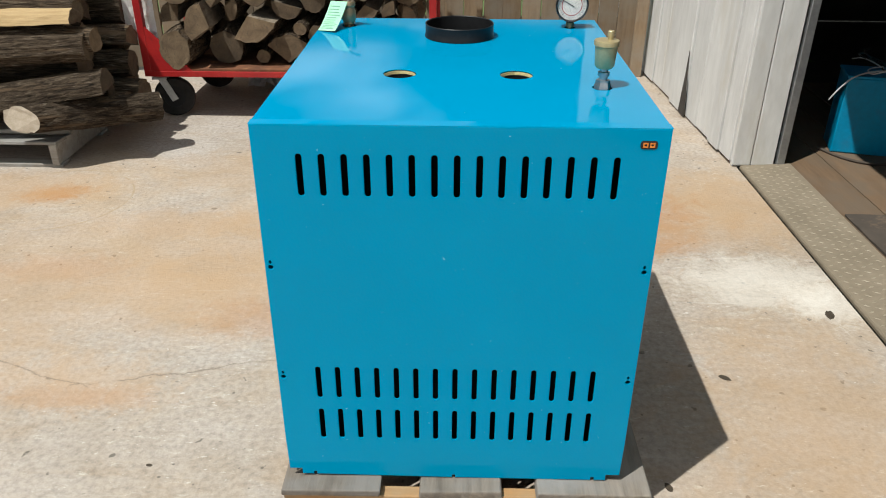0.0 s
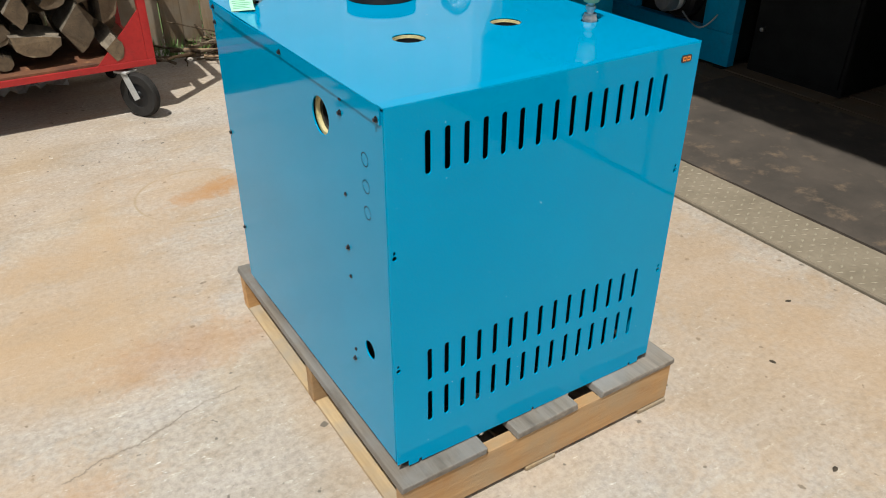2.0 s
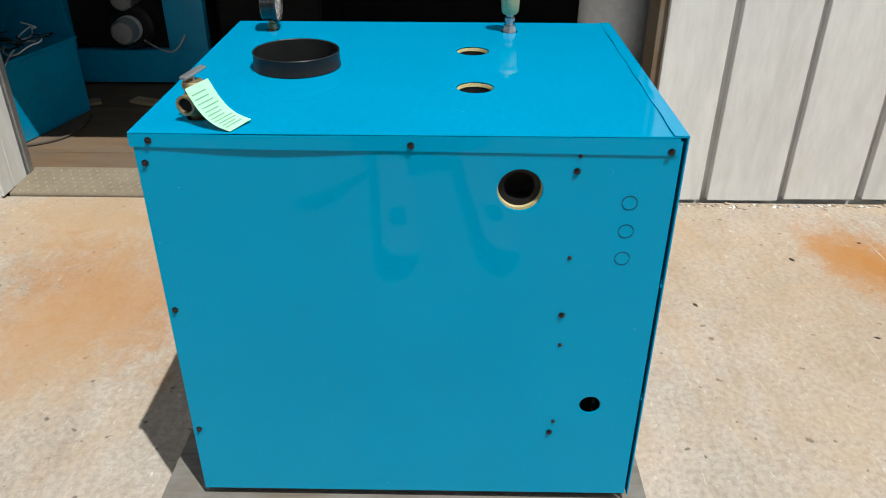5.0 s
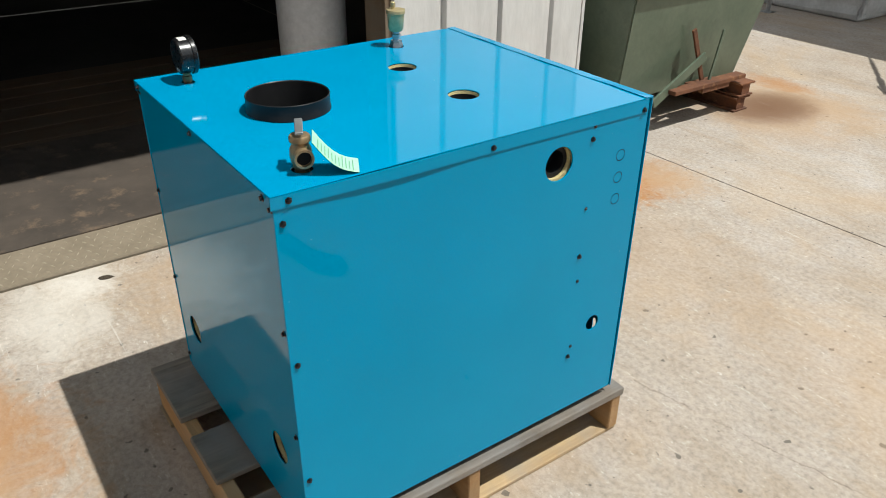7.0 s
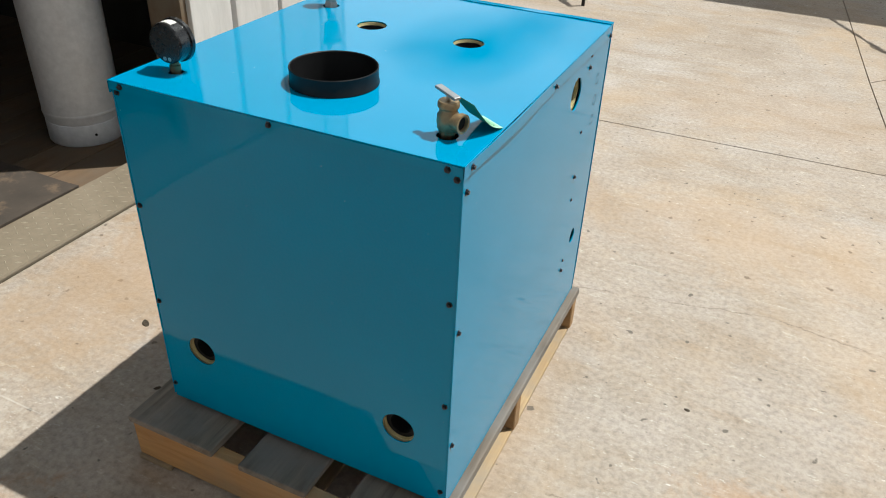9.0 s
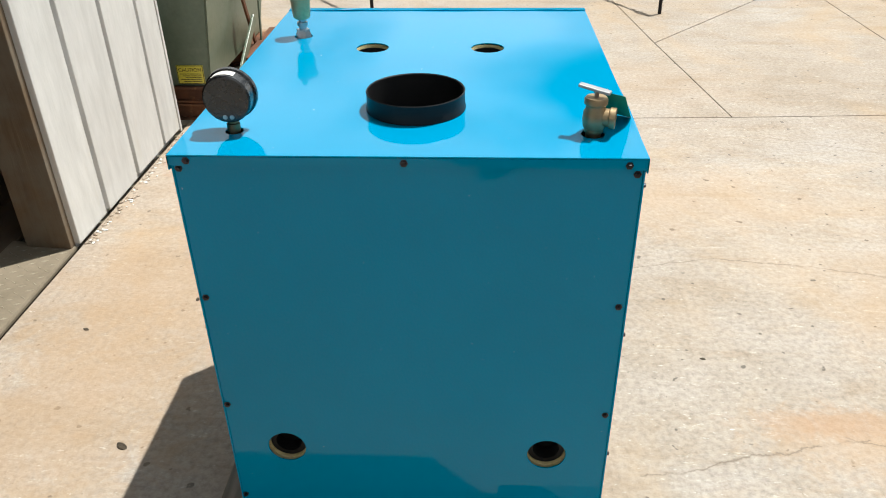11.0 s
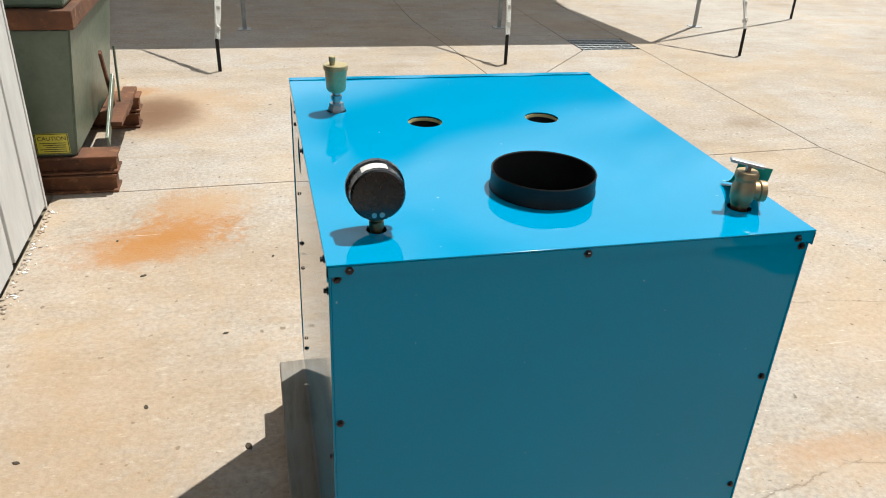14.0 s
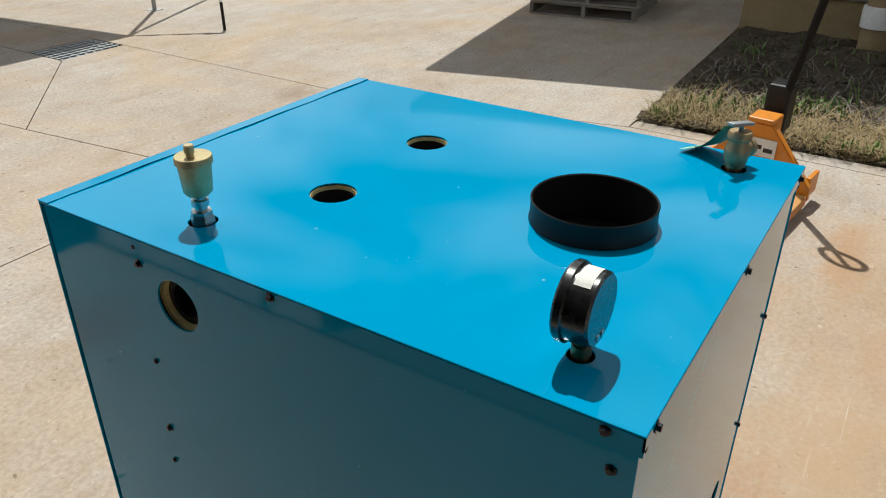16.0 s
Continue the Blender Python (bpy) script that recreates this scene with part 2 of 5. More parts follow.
    def put(op, x, y):
        k = n.new("ShaderNodeMath")
        k.operation = op
        for i, q in enumerate((x, y)):
            if isinstance(q, (int, float)):
                k.inputs[i].default_value = q
            else:
                l.new(q, k.inputs[i])
        return k.outputs[0]

    def local(cx, cy, turn):
        mp = n.new("ShaderNodeMapping")
        mp.vector_type = "TEXTURE"
        mp.inputs["Location"].default_value = (cx, cy, 0)
        mp.inputs["Rotation"].default_value = (0, 0, turn)
        l.new(v, mp.inputs["Vector"])
        sp = n.new("ShaderNodeSeparateXYZ")
        l.new(mp.outputs["Vector"], sp.inputs[0])
        return sp.outputs[0], sp.outputs[1]

    for cx, cy, rad in ((-0.31, 3.55, 0.275), (-2.05, 3.47, 0.37)):
        x, y = local(cx, cy, 0.0)
        rr_ = put("SQRT", put("ADD", put("MULTIPLY", x, x), put("MULTIPLY", y, y)), 0.0)
        col = trace(col, put("SUBTRACT", rr_, rad), 0.008, (0.34, 0.25, 0.15), 0.85)
    jag = noise_tex(n, l, v, 4.5, 8, 0.7)
    for ax, ay, bx, by in ((-1.75, 2.14, -1.24, 1.95), (-1.30, 1.955, -0.60, 2.13), (-2.9, 1.25, -1.1, 0.95), (-1.1, 0.95, -0.3, 1.12), (-1.72, -0.32, -2.41, -0.05), (-2.41, -0.05, -3.0, 0.27)):
        ln_ = math.hypot(bx - ax, by - ay)
        x, y = local((ax + bx) / 2, (ay + by) / 2, math.atan2(by - ay, bx - ax))
        far = put("MULTIPLY", put("MAXIMUM", put("SUBTRACT", put("ABSOLUTE", x, 0.0), ln_ / 2), 0.0), 1.0)
        off = put("ADD", put("ABSOLUTE", put("ADD", y, put("MULTIPLY", put("SUBTRACT", jag, 0.5), 0.11)), 0.0), far)
        col = trace(col, off, 0.0050, (0.16, 0.12, 0.085), 0.75)
    # hairline cracks
    wv = n.new("ShaderNodeVectorMath")
    wv.operation = "MULTIPLY_ADD"
    nz = n.new("ShaderNodeTexNoise")
    nz.inputs["Scale"].default_value = 3.0
    nz.inputs["Detail"].default_value = 6
    l.new(v, nz.inputs["Vector"])
    l.new(nz.outputs["Color"], wv.inputs[0])
    wv.inputs[1].default_value = (0.35, 0.35, 0.0)
    l.new(v, wv.inputs[2])
    vo = n.new("ShaderNodeTexVoronoi")
    vo.feature = "DISTANCE_TO_EDGE"
    vo.inputs["Scale"].default_value = 0.42
    l.new(wv.outputs[0], vo.inputs["Vector"])
    gate = ramp(n, l, noise_tex(n, l, v, 0.8, 3), [(0.60, grey(0)), (0.70, grey(0.12))])
    line = ramp(n, l, vo.outputs["Distance"], [(0.0, grey(1)), (0.0028, grey(0))])
    col = mix(n, l, col, (0.17, 0.13, 0.095), mix(n, l, line, gate, 1.0, "MULTIPLY"))
    l.new(col, b.inputs["Base Color"])
    hsum = mix(n, l, fine, grit, 0.4)
    bump(n, l, b, hsum, 0.5, 0.008)
    return m


M = {}
M["blue"] = paint_blue("blue_enamel")
M["blue_old"] = mottled("dusty_blue_paint", (0.002, 0.26, 0.48), (0.004, 0.30, 0.54), 4, 40, 0.35, dirt=(0.02, 0.22, 0.40))
M["concrete"] = concrete()
M["soil"] = mottled("dark_soil", (0.045, 0.033, 0.022), (0.09, 0.068, 0.045), 4, 40, 0.95, relief=0.8, dist=0.03)
M["asphalt_dirt"] = mottled("packed_earth", (0.16, 0.14, 0.10), (0.24, 0.21, 0.16), 0.3, 6, 0.95)
M["black_metal"] = mottled("black_painted_steel", (0.010, 0.010, 0.011), (0.020, 0.020, 0.021), 8, 90, 0.4, relief=0.05)
# black of painted parts, and the shade inside holes
M["black"] = mottled("black_and_hole_shade", (0.006, 0.006, 0.006), (0.012, 0.012, 0.012), 8, 60, 0.8)
M["black_plastic"] = mottled("black_plastic", (0.008, 0.008, 0.009), (0.014, 0.014, 0.015), 8, 90, 0.28, coat=0.4, relief=0.03)
M["brass"] = mottled("dull_brass", (0.50, 0.41, 0.22), (0.62, 0.52, 0.30), 12, 120, 0.45, 0.55, relief=0.08)
M["bronze"] = mottled("cast_bronze", (0.34, 0.24, 0.13), (0.50, 0.37, 0.22), 14, 90, 0.48, 0.65, relief=0.35, dist=0.002)
M["copper"] = mottled("copper_nipple", (0.30, 0.17, 0.09), (0.42, 0.26, 0.14), 14, 90, 0.4, 1.0)
M["steel"] = mottled("zinc_steel", (0.42, 0.43, 0.44), (0.60, 0.60, 0.60), 20, 120, 0.35, 1.0)
M["screw"] = mottled("dark_screw", (0.03, 0.03, 0.035), (0.07, 0.07, 0.08), 40, 200, 0.35, 0.9)
M["insulation"] = mottled("yellow_insulation", (0.56, 0.46, 0.20), (0.72, 0.62, 0.34), 20, 160, 0.95, relief=0.6)
M["white_label"] = mottled("white_label", (0.70, 0.68, 0.64), (0.80, 0.79, 0.76), 20, 120, 0.6)
M["tag_green"] = mottled("pale_green_card", (0.36, 0.72, 0.48), (0.42, 0.80, 0.55), 12, 140, 0.7, relief=0.05)
M["tag_back"] = mottled("deep_green_card", (0.02, 0.26, 0.14), (0.03, 0.32, 0.18), 12, 140, 0.6, relief=0.05)
M["ink"] = mottled("grey_green_ink", (0.16, 0.36, 0.24), (0.2, 0.42, 0.28), 20, 100, 0.8, relief=0)
M["orange_ink"] = mottled("orange_print", (0.75, 0.22, 0.03), (0.82, 0.27, 0.04), 30, 100, 0.4, relief=0)
M["grey_board"] = wood("weathered_board", (0.29, 0.245, 0.20), (0.12, 0.10, 0.08), (0.24, 0.225, 0.21), 1.0, 1)
M["pine_x"] = wood("pine_lumber", (0.56, 0.33, 0.14), (0.36, 0.18, 0.065), (0.40, 0.28, 0.16), 1.0, 0)
M["pine_y"] = wood("pine_board", (0.58, 0.42, 0.24), (0.36, 0.24, 0.12), (0.36, 0.30, 0.23), 1.0, 1)
M["silver_board"] = wood("silver_grey_board", (0.44, 0.40, 0.35), (0.20, 0.17, 0.14), (0.40, 0.385, 0.36), 1.0, 0)
M["kindling"] = mottled("split_kindling", (0.20, 0.12, 0.065), (0.42, 0.29, 0.17), 9, 60, 0.9)
M["fork_grey"] = mottled("dull_zinc_fork", (0.42, 0.42, 0.41), (0.58, 0.57, 0.55), 14, 80, 0.5, 0.2)
M["fence"] = wood("cedar_plank", (0.34, 0.24, 0.145), (0.20, 0.135, 0.08), (0.30, 0.25, 0.19), 0.7, 2, per_object=0.4)
M["white_wall"] = mottled("chalky_white_paint", (0.65, 0.64, 0.63), (0.75, 0.745, 0.73), 1.5, 18, 0.75, relief=0.5, stretch=(1, 1, 0.25), per_object=0.09, dirt=(0.60, 0.575, 0.53))
M["red"] = mottled("red_enamel", (0.34, 0.012, 0.015), (0.46, 0.022, 0.02), 6, 50, 0.4, dirt=(0.22, 0.02, 0.018))
M["rubber"] = mottled("black_rubber", (0.016, 0.015, 0.014), (0.035, 0.032, 0.03), 10, 60, 0.85)
M["orange"] = mottled("worn_orange_paint", (0.62, 0.20, 0.012), (0.72, 0.26, 0.02), 5, 50, 0.42, dirt=(0.55, 0.24, 0.08))
M["orange_worn"] = mottled("scuffed_orange_paint", (0.52, 0.25, 0.07), (0.62, 0.33, 0.12), 7, 60, 0.5, dirt=(0.52, 0.40, 0.27))
M["green_paint"] = mottled("faded_green_paint", (0.09, 0.125, 0.085), (0.15, 0.185, 0.13), 3, 30, 0.35, dirt=(0.09, 0.115, 0.08))
M["rust"] = mottled("rusted_steel", (0.07, 0.03, 0.018), (0.22, 0.085, 0.036), 6, 50, 0.8, relief=0.5, dirt=(0.30, 0.14, 0.06))
M["yellow"] = mottled("yellow_decal", (0.62, 0.55, 0.06), (0.72, 0.64, 0.08), 20, 90, 0.5)
M["plate"] = mottled("worn_tread_plate", (0.225, 0.182, 0.128), (0.30, 0.245, 0.178), 5, 50, 0.7, 0.1)
M["tread"] = mottled("polished_tread", (0.31, 0.262, 0.19), (0.40, 0.345, 0.255), 9, 60, 0.55, 0.1)
M["tank"] = mottled("white_tank_paint", (0.66, 0.66, 0.67), (0.76, 0.76, 0.77), 3, 30, 0.4, relief=0.05)
M["shop_floor"] = wood("worn_shop_planks", (0.20, 0.125, 0.07), (0.12, 0.075, 0.043), (0.15, 0.11, 0.075), 0.5, 1)
M["mat"] = mottled("dirty_rubber_mat", (0.05, 0.04, 0.032), (0.09, 0.07, 0.055), 3, 40, 0.9, dirt=(0.15, 0.105, 0.07))
# near-black boards carry the shade of the unlit room; also the board rot
M["room_shade_rot"] = mottled("boards_room_shade_and_rot", (0.035, 0.03, 0.026), (0.06, 0.052, 0.045), 2, 20, 0.9)


def bark_mat():
    m, n, l, b = base_mat("rough_bark", 0.95)
    oi = n.new("ShaderNodeObjectInfo")
    tc = n.new("ShaderNodeTexCoord")
    sh = n.new("ShaderNodeVectorMath")
    sh.operation = "MULTIPLY_ADD"
    l.new(oi.outputs["Random"], sh.inputs[0])
    sh.inputs[1].default_value = (31.0, 17.0, 23.0)
    l.new(tc.outputs["Object"], sh.inputs[2])
    mp = n.new("ShaderNodeMapping")
    mp.inputs["Scale"].default_value = (4.5, 7.0, 4.5)
    l.new(sh.outputs[0], mp.inputs["Vector"])
    ridge = noise_tex(n, l, mp.outputs["Vector"], 1.3, 9, 0.75, 0.8)
    patch = noise_tex(n, l, sh.outputs[0], 1.8, 5, 0.65)
    col = ramp(n, l, ridge, [(0.36, (0.012, 0.009, 0.006)), (0.47, (0.075, 0.052, 0.033)), (0.57, (0.17, 0.125, 0.085)), (0.68, (0.40, 0.33, 0.25))])
    col = mix(n, l, col, (0.30, 0.20, 0.12), ramp(n, l, patch, [(0.56, grey(0)), (0.64, grey(0.7))]))
    col = mix(n, l, col, ramp(n, l, oi.outputs["Random"], [(0, grey(0.6)), (1, grey(1.0))]), 1.0, "MULTIPLY")
    l.new(col, b.inputs["Base Color"])
    b.inputs["Specular IOR Level"].default_value = 0.2
    bump(n, l, b, ridge, 1.0, 0.03)
    return m


M["bark"] = bark_mat()
M["old_bark"] = mottled("rough_bark", (0.035, 0.026, 0.018), (0.27, 0.215, 0.16), 3.2, 22, 0.95, relief=1.0, dist=0.02, stretch=(1, 1, 1), per_object=0.4)
M["cut"] = mottled("cut_end_grain", (0.10, 0.068, 0.042), (0.26, 0.18, 0.105), 1.6, 9, 0.9, relief=0.5, per_object=0.6, dirt=(0.10, 0.075, 0.05))
M["pale_cut"] = mottled("fresh_pale_cut", (0.44, 0.36, 0.27), (0.60, 0.52, 0.42), 2.5, 14, 0.9, relief=0.3)
M["split"] = mottled("split_wood_face", (0.11, 0.082, 0.058), (0.28, 0.225, 0.165), 2.5, 14, 0.9, relief=0.5, per_object=0.5, dirt=(0.26, 0.21, 0.16))
M["fresh_split"] = mottled("fresh_split_wood", (0.42, 0.28, 0.13), (0.58, 0.42, 0.22), 3, 20, 0.85, relief=0.5, stretch=(4, 1, 4))
M["canopy"] = mottled("grey_canopy_cloth", (0.30, 0.31, 0.32), (0.38, 0.39, 0.40), 3, 40, 0.8)
M["strap"] = mottled("white_webbing", (0.60, 0.58, 0.54), (0.74, 0.72, 0.68), 30, 120, 0.8)
M["galv"] = mottled("galvanised_tube", (0.34, 0.35, 0.36), (0.48, 0.49, 0.50), 10, 60, 0.45, 0.8)
M["plastic_wrap"] = mottled("dusty_plastic_sheet", (0.50, 0.50, 0.50), (0.66, 0.66, 0.66), 5, 30, 0.35)
M["stucco"] = mottled("ochre_plaster", (0.24, 0.18, 0.095), (0.33, 0.25, 0.14), 3, 40, 0.9, dirt=(0.25, 0.2, 0.13))
M["grey_wall"] = mottled("grey_siding", (0.30, 0.30, 0.29), (0.38, 0.38, 0.36), 2, 30, 0.8)
M["straw"] = mottled("dry_straw", (0.30, 0.22, 0.10), (0.50, 0.38, 0.20), 9, 60, 0.9, per_object=0.3)
M["leaf"] = mottled("weed_leaf", (0.075, 0.15, 0.028), (0.14, 0.24, 0.05), 9, 60, 0.6)
for dull in ("black", "rubber", "black_metal"):
    M[dull].node_tree.nodes["Principled BSDF"].inputs["Specular IOR Level"].default_value = 0.2
M["grass"] = mottled("lawn", (0.06, 0.11, 0.025), (0.10, 0.16, 0.04), 2, 30, 0.9)

glass_m, gn, gl, gb = base_mat("gauge_glass", 0.03)
gb.inputs["Transmission Weight"].default_value = 1.0
gb.inputs["IOR"].default_value = 1.3
M["glass"] = glass_m


# ---- mesh helpers ----
def finish(name, bm, mat, smooth=False):
    me = bpy.data.meshes.new(name)
    bm.normal_update()
    bm.to_mesh(me)
    bm.free()
    for mm in mat if isinstance(mat, (list, tuple)) else [mat]:
        me.materials.append(mm)
    if smooth:
        me.shade_smooth()
    return me


def part(name, bm, mat, parent, label="", m=None, smooth=False):
    """One mesh object under a thing or part; a bmesh or a ready mesh."""
    me = bm if isinstance(bm, bpy.types.Mesh) else finish(name, bm, mat, smooth)
    ob = new(name, me)
    ob.parent = parent
    if m is not None:
        ob.matrix_local = m
    if label:
        ob["label"] = label
    return ob


def thing(name, label, category, m=None, group="", kind="", data=None):
    ob = new(name, data)
    if m is not None:
        ob.matrix_world = m
    return tagged(ob, label, category, group, kind)


def box(x0, y0, z0, x1, y1, z1, bevel=0.0, seg=2, bm=None, jitter=0.0, rng=None):
    own = bmesh.new()
    r = bmesh.ops.create_cube(own, size=1)
    for v in r["verts"]:
        v.co = Vector(((x0 + x1) / 2 + v.co.x * (x1 - x0), (y0 + y1) / 2 + v.co.y * (y1 - y0), (z0 + z1) / 2 + v.co.z * (z1 - z0)))
        if jitter:
            v.co += Vector([(rng or random).uniform(-jitter, jitter) for _ in range(3)])
    if bevel:
        bmesh.ops.bevel(own, geom=own.edges[:], offset=bevel, segments=seg, affect="EDGES", profile=0.5)
    if bm is None:
        return own
    tmp = bpy.data.meshes.new("tmp")
    own.to_mesh(tmp)
    own.free()
    bm.from_mesh(tmp)
    bpy.data.meshes.remove(tmp)
    return bm


def lathe(profile, seg=40, bm=None, m=None, closed=False):
    """Revolve (radius, height) pairs round z."""
    bm = bm or bmesh.new()
    rings = []
    for r, z in profile:
        if r < 1e-6:
            rings.append([bm.verts.new((0, 0, z))])
        else:
            rings.append([bm.verts.new((r * math.cos(2 * math.pi * i / seg), r * math.sin(2 * math.pi * i / seg), z)) for i in range(seg)])
    pairs = list(zip(rings, rings[1:]))
    if closed:
        pairs.append((rings[-1], rings[0]))
    for a, c in pairs:
        for i in range(seg):
            j = (i + 1) % seg
            if len(a) == 1 and len(c) > 1:
                bm.faces.new((a[0], c[j], c[i])[::-1])
            elif len(c) == 1 and len(a) > 1:
                bm.faces.new((a[i], a[j], c[0]))
            elif len(a) > 1:
                bm.faces.new((a[i], a[j], c[j], c[i]))
    if m is not None:
        bmesh.ops.transform(bm, matrix=m, verts=[v for r in rings for v in r])
    bmesh.ops.recalc_face_normals(bm, faces=bm.faces[:])
    return bm


def sharp(me, degrees=35):
    me.shade_smooth()
    me.set_sharp_from_angle(angle=radians(degrees))
    return me


def round_part(name, profile, mat, parent, m=None, label="", seg=40, closed=False):
    me = finish(name, lathe(profile, seg, closed=closed), mat)
    return part(name, sharp(me), None, parent, label, m)


def tube(points, radius, mat, name, parent=None, seg=10, label="", smooth_path=False):
    cu = bpy.data.curves.new(name, "CURVE")
    cu.dimensions, cu.bevel_depth, cu.bevel_resolution, cu.use_fill_caps = "3D", radius, 3, True
    if smooth_path:
        sp = cu.splines.new("NURBS")
        sp.points.add(len(points) - 1)
        sp.use_endpoint_u, sp.order_u, sp.resolution_u = True, 3, 6
    else:
        sp = cu.splines.new("POLY")
        sp.points.add(len(points) - 1)
    for p, c in zip(sp.points, points):
        p.co = (*c, 1)
    tmp = bpy.data.objects.new("tmp", cu)
    me = bpy.data.meshes.new_from_object(tmp)
    bpy.data.objects.remove(tmp)
    bpy.data.curves.remove(cu)
    me.materials.clear()
    me.materials.append(mat)
    return part(name, sharp(me, 50), None, parent, label)


def sheet(outline, holes, thick, mat, name, bevel=0.0015):
    """A sheet-metal panel in the xy plane with real openings, thick along z from 0."""
    cu = bpy.data.curves.new(name, "CURVE")
    cu.dimensions, cu.fill_mode, cu.extrude, cu.bevel_depth, cu.bevel_resolution = "2D", "BOTH", thick / 2 - bevel, bevel, 1
    cu.offset = -bevel
    for pts in [outline, *holes]:
        sp = cu.splines.new("POLY")
        sp.points.add(len(pts) - 1)
        sp.use_cyclic_u = True
        for p, c in zip(sp.points, pts):
            p.co = (c[0], c[1], 0, 1)
    tmp = bpy.data.objects.new("tmp", cu)
    me = bpy.data.meshes.new_from_object(tmp)
    bpy.data.objects.remove(tmp)
    bpy.data.curves.remove(cu)
    wm = bmesh.new()
    wm.from_mesh(me)
    bmesh.ops.remove_doubles(wm, verts=wm.verts[:], dist=2e-5)
    wm.to_mesh(me)
    wm.free()
    me.transform(Matrix.Translation((0, 0, thick / 2)))
    me.materials.clear()
    me.materials.append(mat)
    for p in me.polygons:
        p.use_smooth = False
    me.name = name
    return me


def ring_pts(cx, cy, r, n=36):
    return [(cx + r * math.cos(2 * math.pi * i / n), cy + r * math.sin(2 * math.pi * i / n)) for i in range(n)]


def slot_pts(cx, z0, z1, w, n=6):
    r = w / 2
    top = [(cx + r * math.cos(math.pi * i / n), z1 - r + r * math.sin(math.pi * i / n)) for i in range(n + 1)]
    bot = [(cx - r * math.cos(math.pi * i / n), z0 + r - r * math.sin(math.pi * i / n)) for i in range(n + 1)]
    return top + bot


# ---- ground ----
def poly_slab(pts, z0, z1):
    bm = bmesh.new()
    top = [bm.verts.new((x, y, z1)) for x, y in pts]
    low = [bm.verts.new((x, y, z0)) for x, y in pts]
    bm.faces.new(top)
    bm.faces.new(low[::-1])
    k = len(pts)
    for i in range(k):
        bm.faces.new((low[i], low[(i + 1) % k], top[(i + 1) % k], top[i]))
    bmesh.ops.recalc_face_normals(bm, faces=bm.faces[:])
    return bm


def inset(pts, d):
    """Pull a convex outline inwards by d."""
    k = len(pts)
    area = sum(pts[i][0] * pts[(i + 1) % k][1] - pts[(i + 1) % k][0] * pts[i][1] for i in range(k))
    s = 1 if area > 0 else -1
    out = []
    for i in range(k):
        p0, p1, p2 = (Vector(pts[(i + j) % k]) for j in (-1, 0, 1))
        a, c = (p1 - p0).normalized(), (p2 - p1).normalized()
        na, nc = Vector((-a.y, a.x)) * s, Vector((-c.y, c.x)) * s
        b = (na + nc).normalized()
        out.append(tuple(p1 + b * d / max(0.35, b.dot(na))))
    return out


ground = thing("ground", "bare packed earth around the concrete yard", "ground", kind="structure",
               data=finish("ground", poly_slab([(-400, -400), (400, -400), (400, 400), (-400, 400)], -0.4, -0.03), M["asphalt_dirt"]))
pavement = thing("pavement", "sun-bleached stained concrete yard slabs with joints", "pavement", kind="structure")
SLABS = [
    [(1.587, -0.52), (1.587, 6.4), (-3.58, 6.4), (-3.58, 1.06), (-3.15, -0.70), (-1.60, -0.62)],
    [(16, -0.52), (16, -16), (-1.05, -16), (-1.16, -4.83), (-1.43, -2.12), (-1.60, -0.62), (1.587, -0.52)],
    [(-1.60, -0.62), (-1.43, -2.12), (-2.55, -3.42), (-3.17, -3.45), (-3.15, -0.70)],
    [(-1.43, -2.12), (-1.16, -4.83), (-1.05, -16), (-2.55, -16), (-2.55, -3.42)],
    [(-3.15, -0.70), (-3.58, 1.06), (-16, 0.55), (-16, -16), (-3.17, -16), (-3.17, -3.9), (-3.17, -3.45)],
    [(-2.55, -3.90), (-2.55, -16), (-3.17, -16), (-3.17, -3.90)],
    [(-3.58, 1.06), (-3.58, 6.4), (-3.72, 6.4), (-3.72, 1.06)],
]
for i, pts in enumerate(SLABS):
    part("slab", poly_slab(inset(pts, 0.004), -0.06, 0.0), M["concrete"], pavement)

drain = thing("drain_grate", "steel bar drain grate set in the concrete yard", "drain grate")
# black sheet below the bars stands for the shade of the drain pit
part("frame", box(-3.165, -3.895, -0.05, -2.555, -3.425, -0.03), M["black"], drain)
for i in range(7):
    y = -3.88 + 0.44 * i / 6
    part("bar", box(-3.16, y - 0.012, -0.03, -2.56, y + 0.012, -0.002), M["galv"], drain)
for i in range(8):
    x = -3.13 + 0.54 * i / 7
    part("cross_bar", box(x - 0.006, -3.89, -0.026, x + 0.006, -3.43, -0.006), M["galv"], drain)

# ---- the boiler ----
BX0, BX1, BY0, BY1, BZ0, BZ1 = -0.424, 0.429, 1.400, 2.437, 0.200, 1.128
boiler = thing("boiler", "bright blue sheet-metal boiler cabinet standing on a wooden pallet", "boiler")
T = 0.004
# slotted front panel: panel plane xz, outwards -y
slots = []
for i in range(15):
    slots.append(slot_pts(-0.3295 + 0.6570 * i / 14, 0.971, 1.066, 0.0135))
    slots.append(slot_pts(-0.3285 + 0.6590 * i / 14, 0.430, 0.523, 0.0125))
    slots.append(slot_pts(-0.3285 + 0.6600 * i / 14, 0.302, 0.395, 0.0125))
keys = []
for x in (-0.413, 0.415):
    for z in (0.800, 0.496):
        keys.append(ring_pts(x, z - 0.004, 0.0055, 12))
        keys.append(slot_pts(x, z + 0.0035, z + 0.013, 0.005, 4))
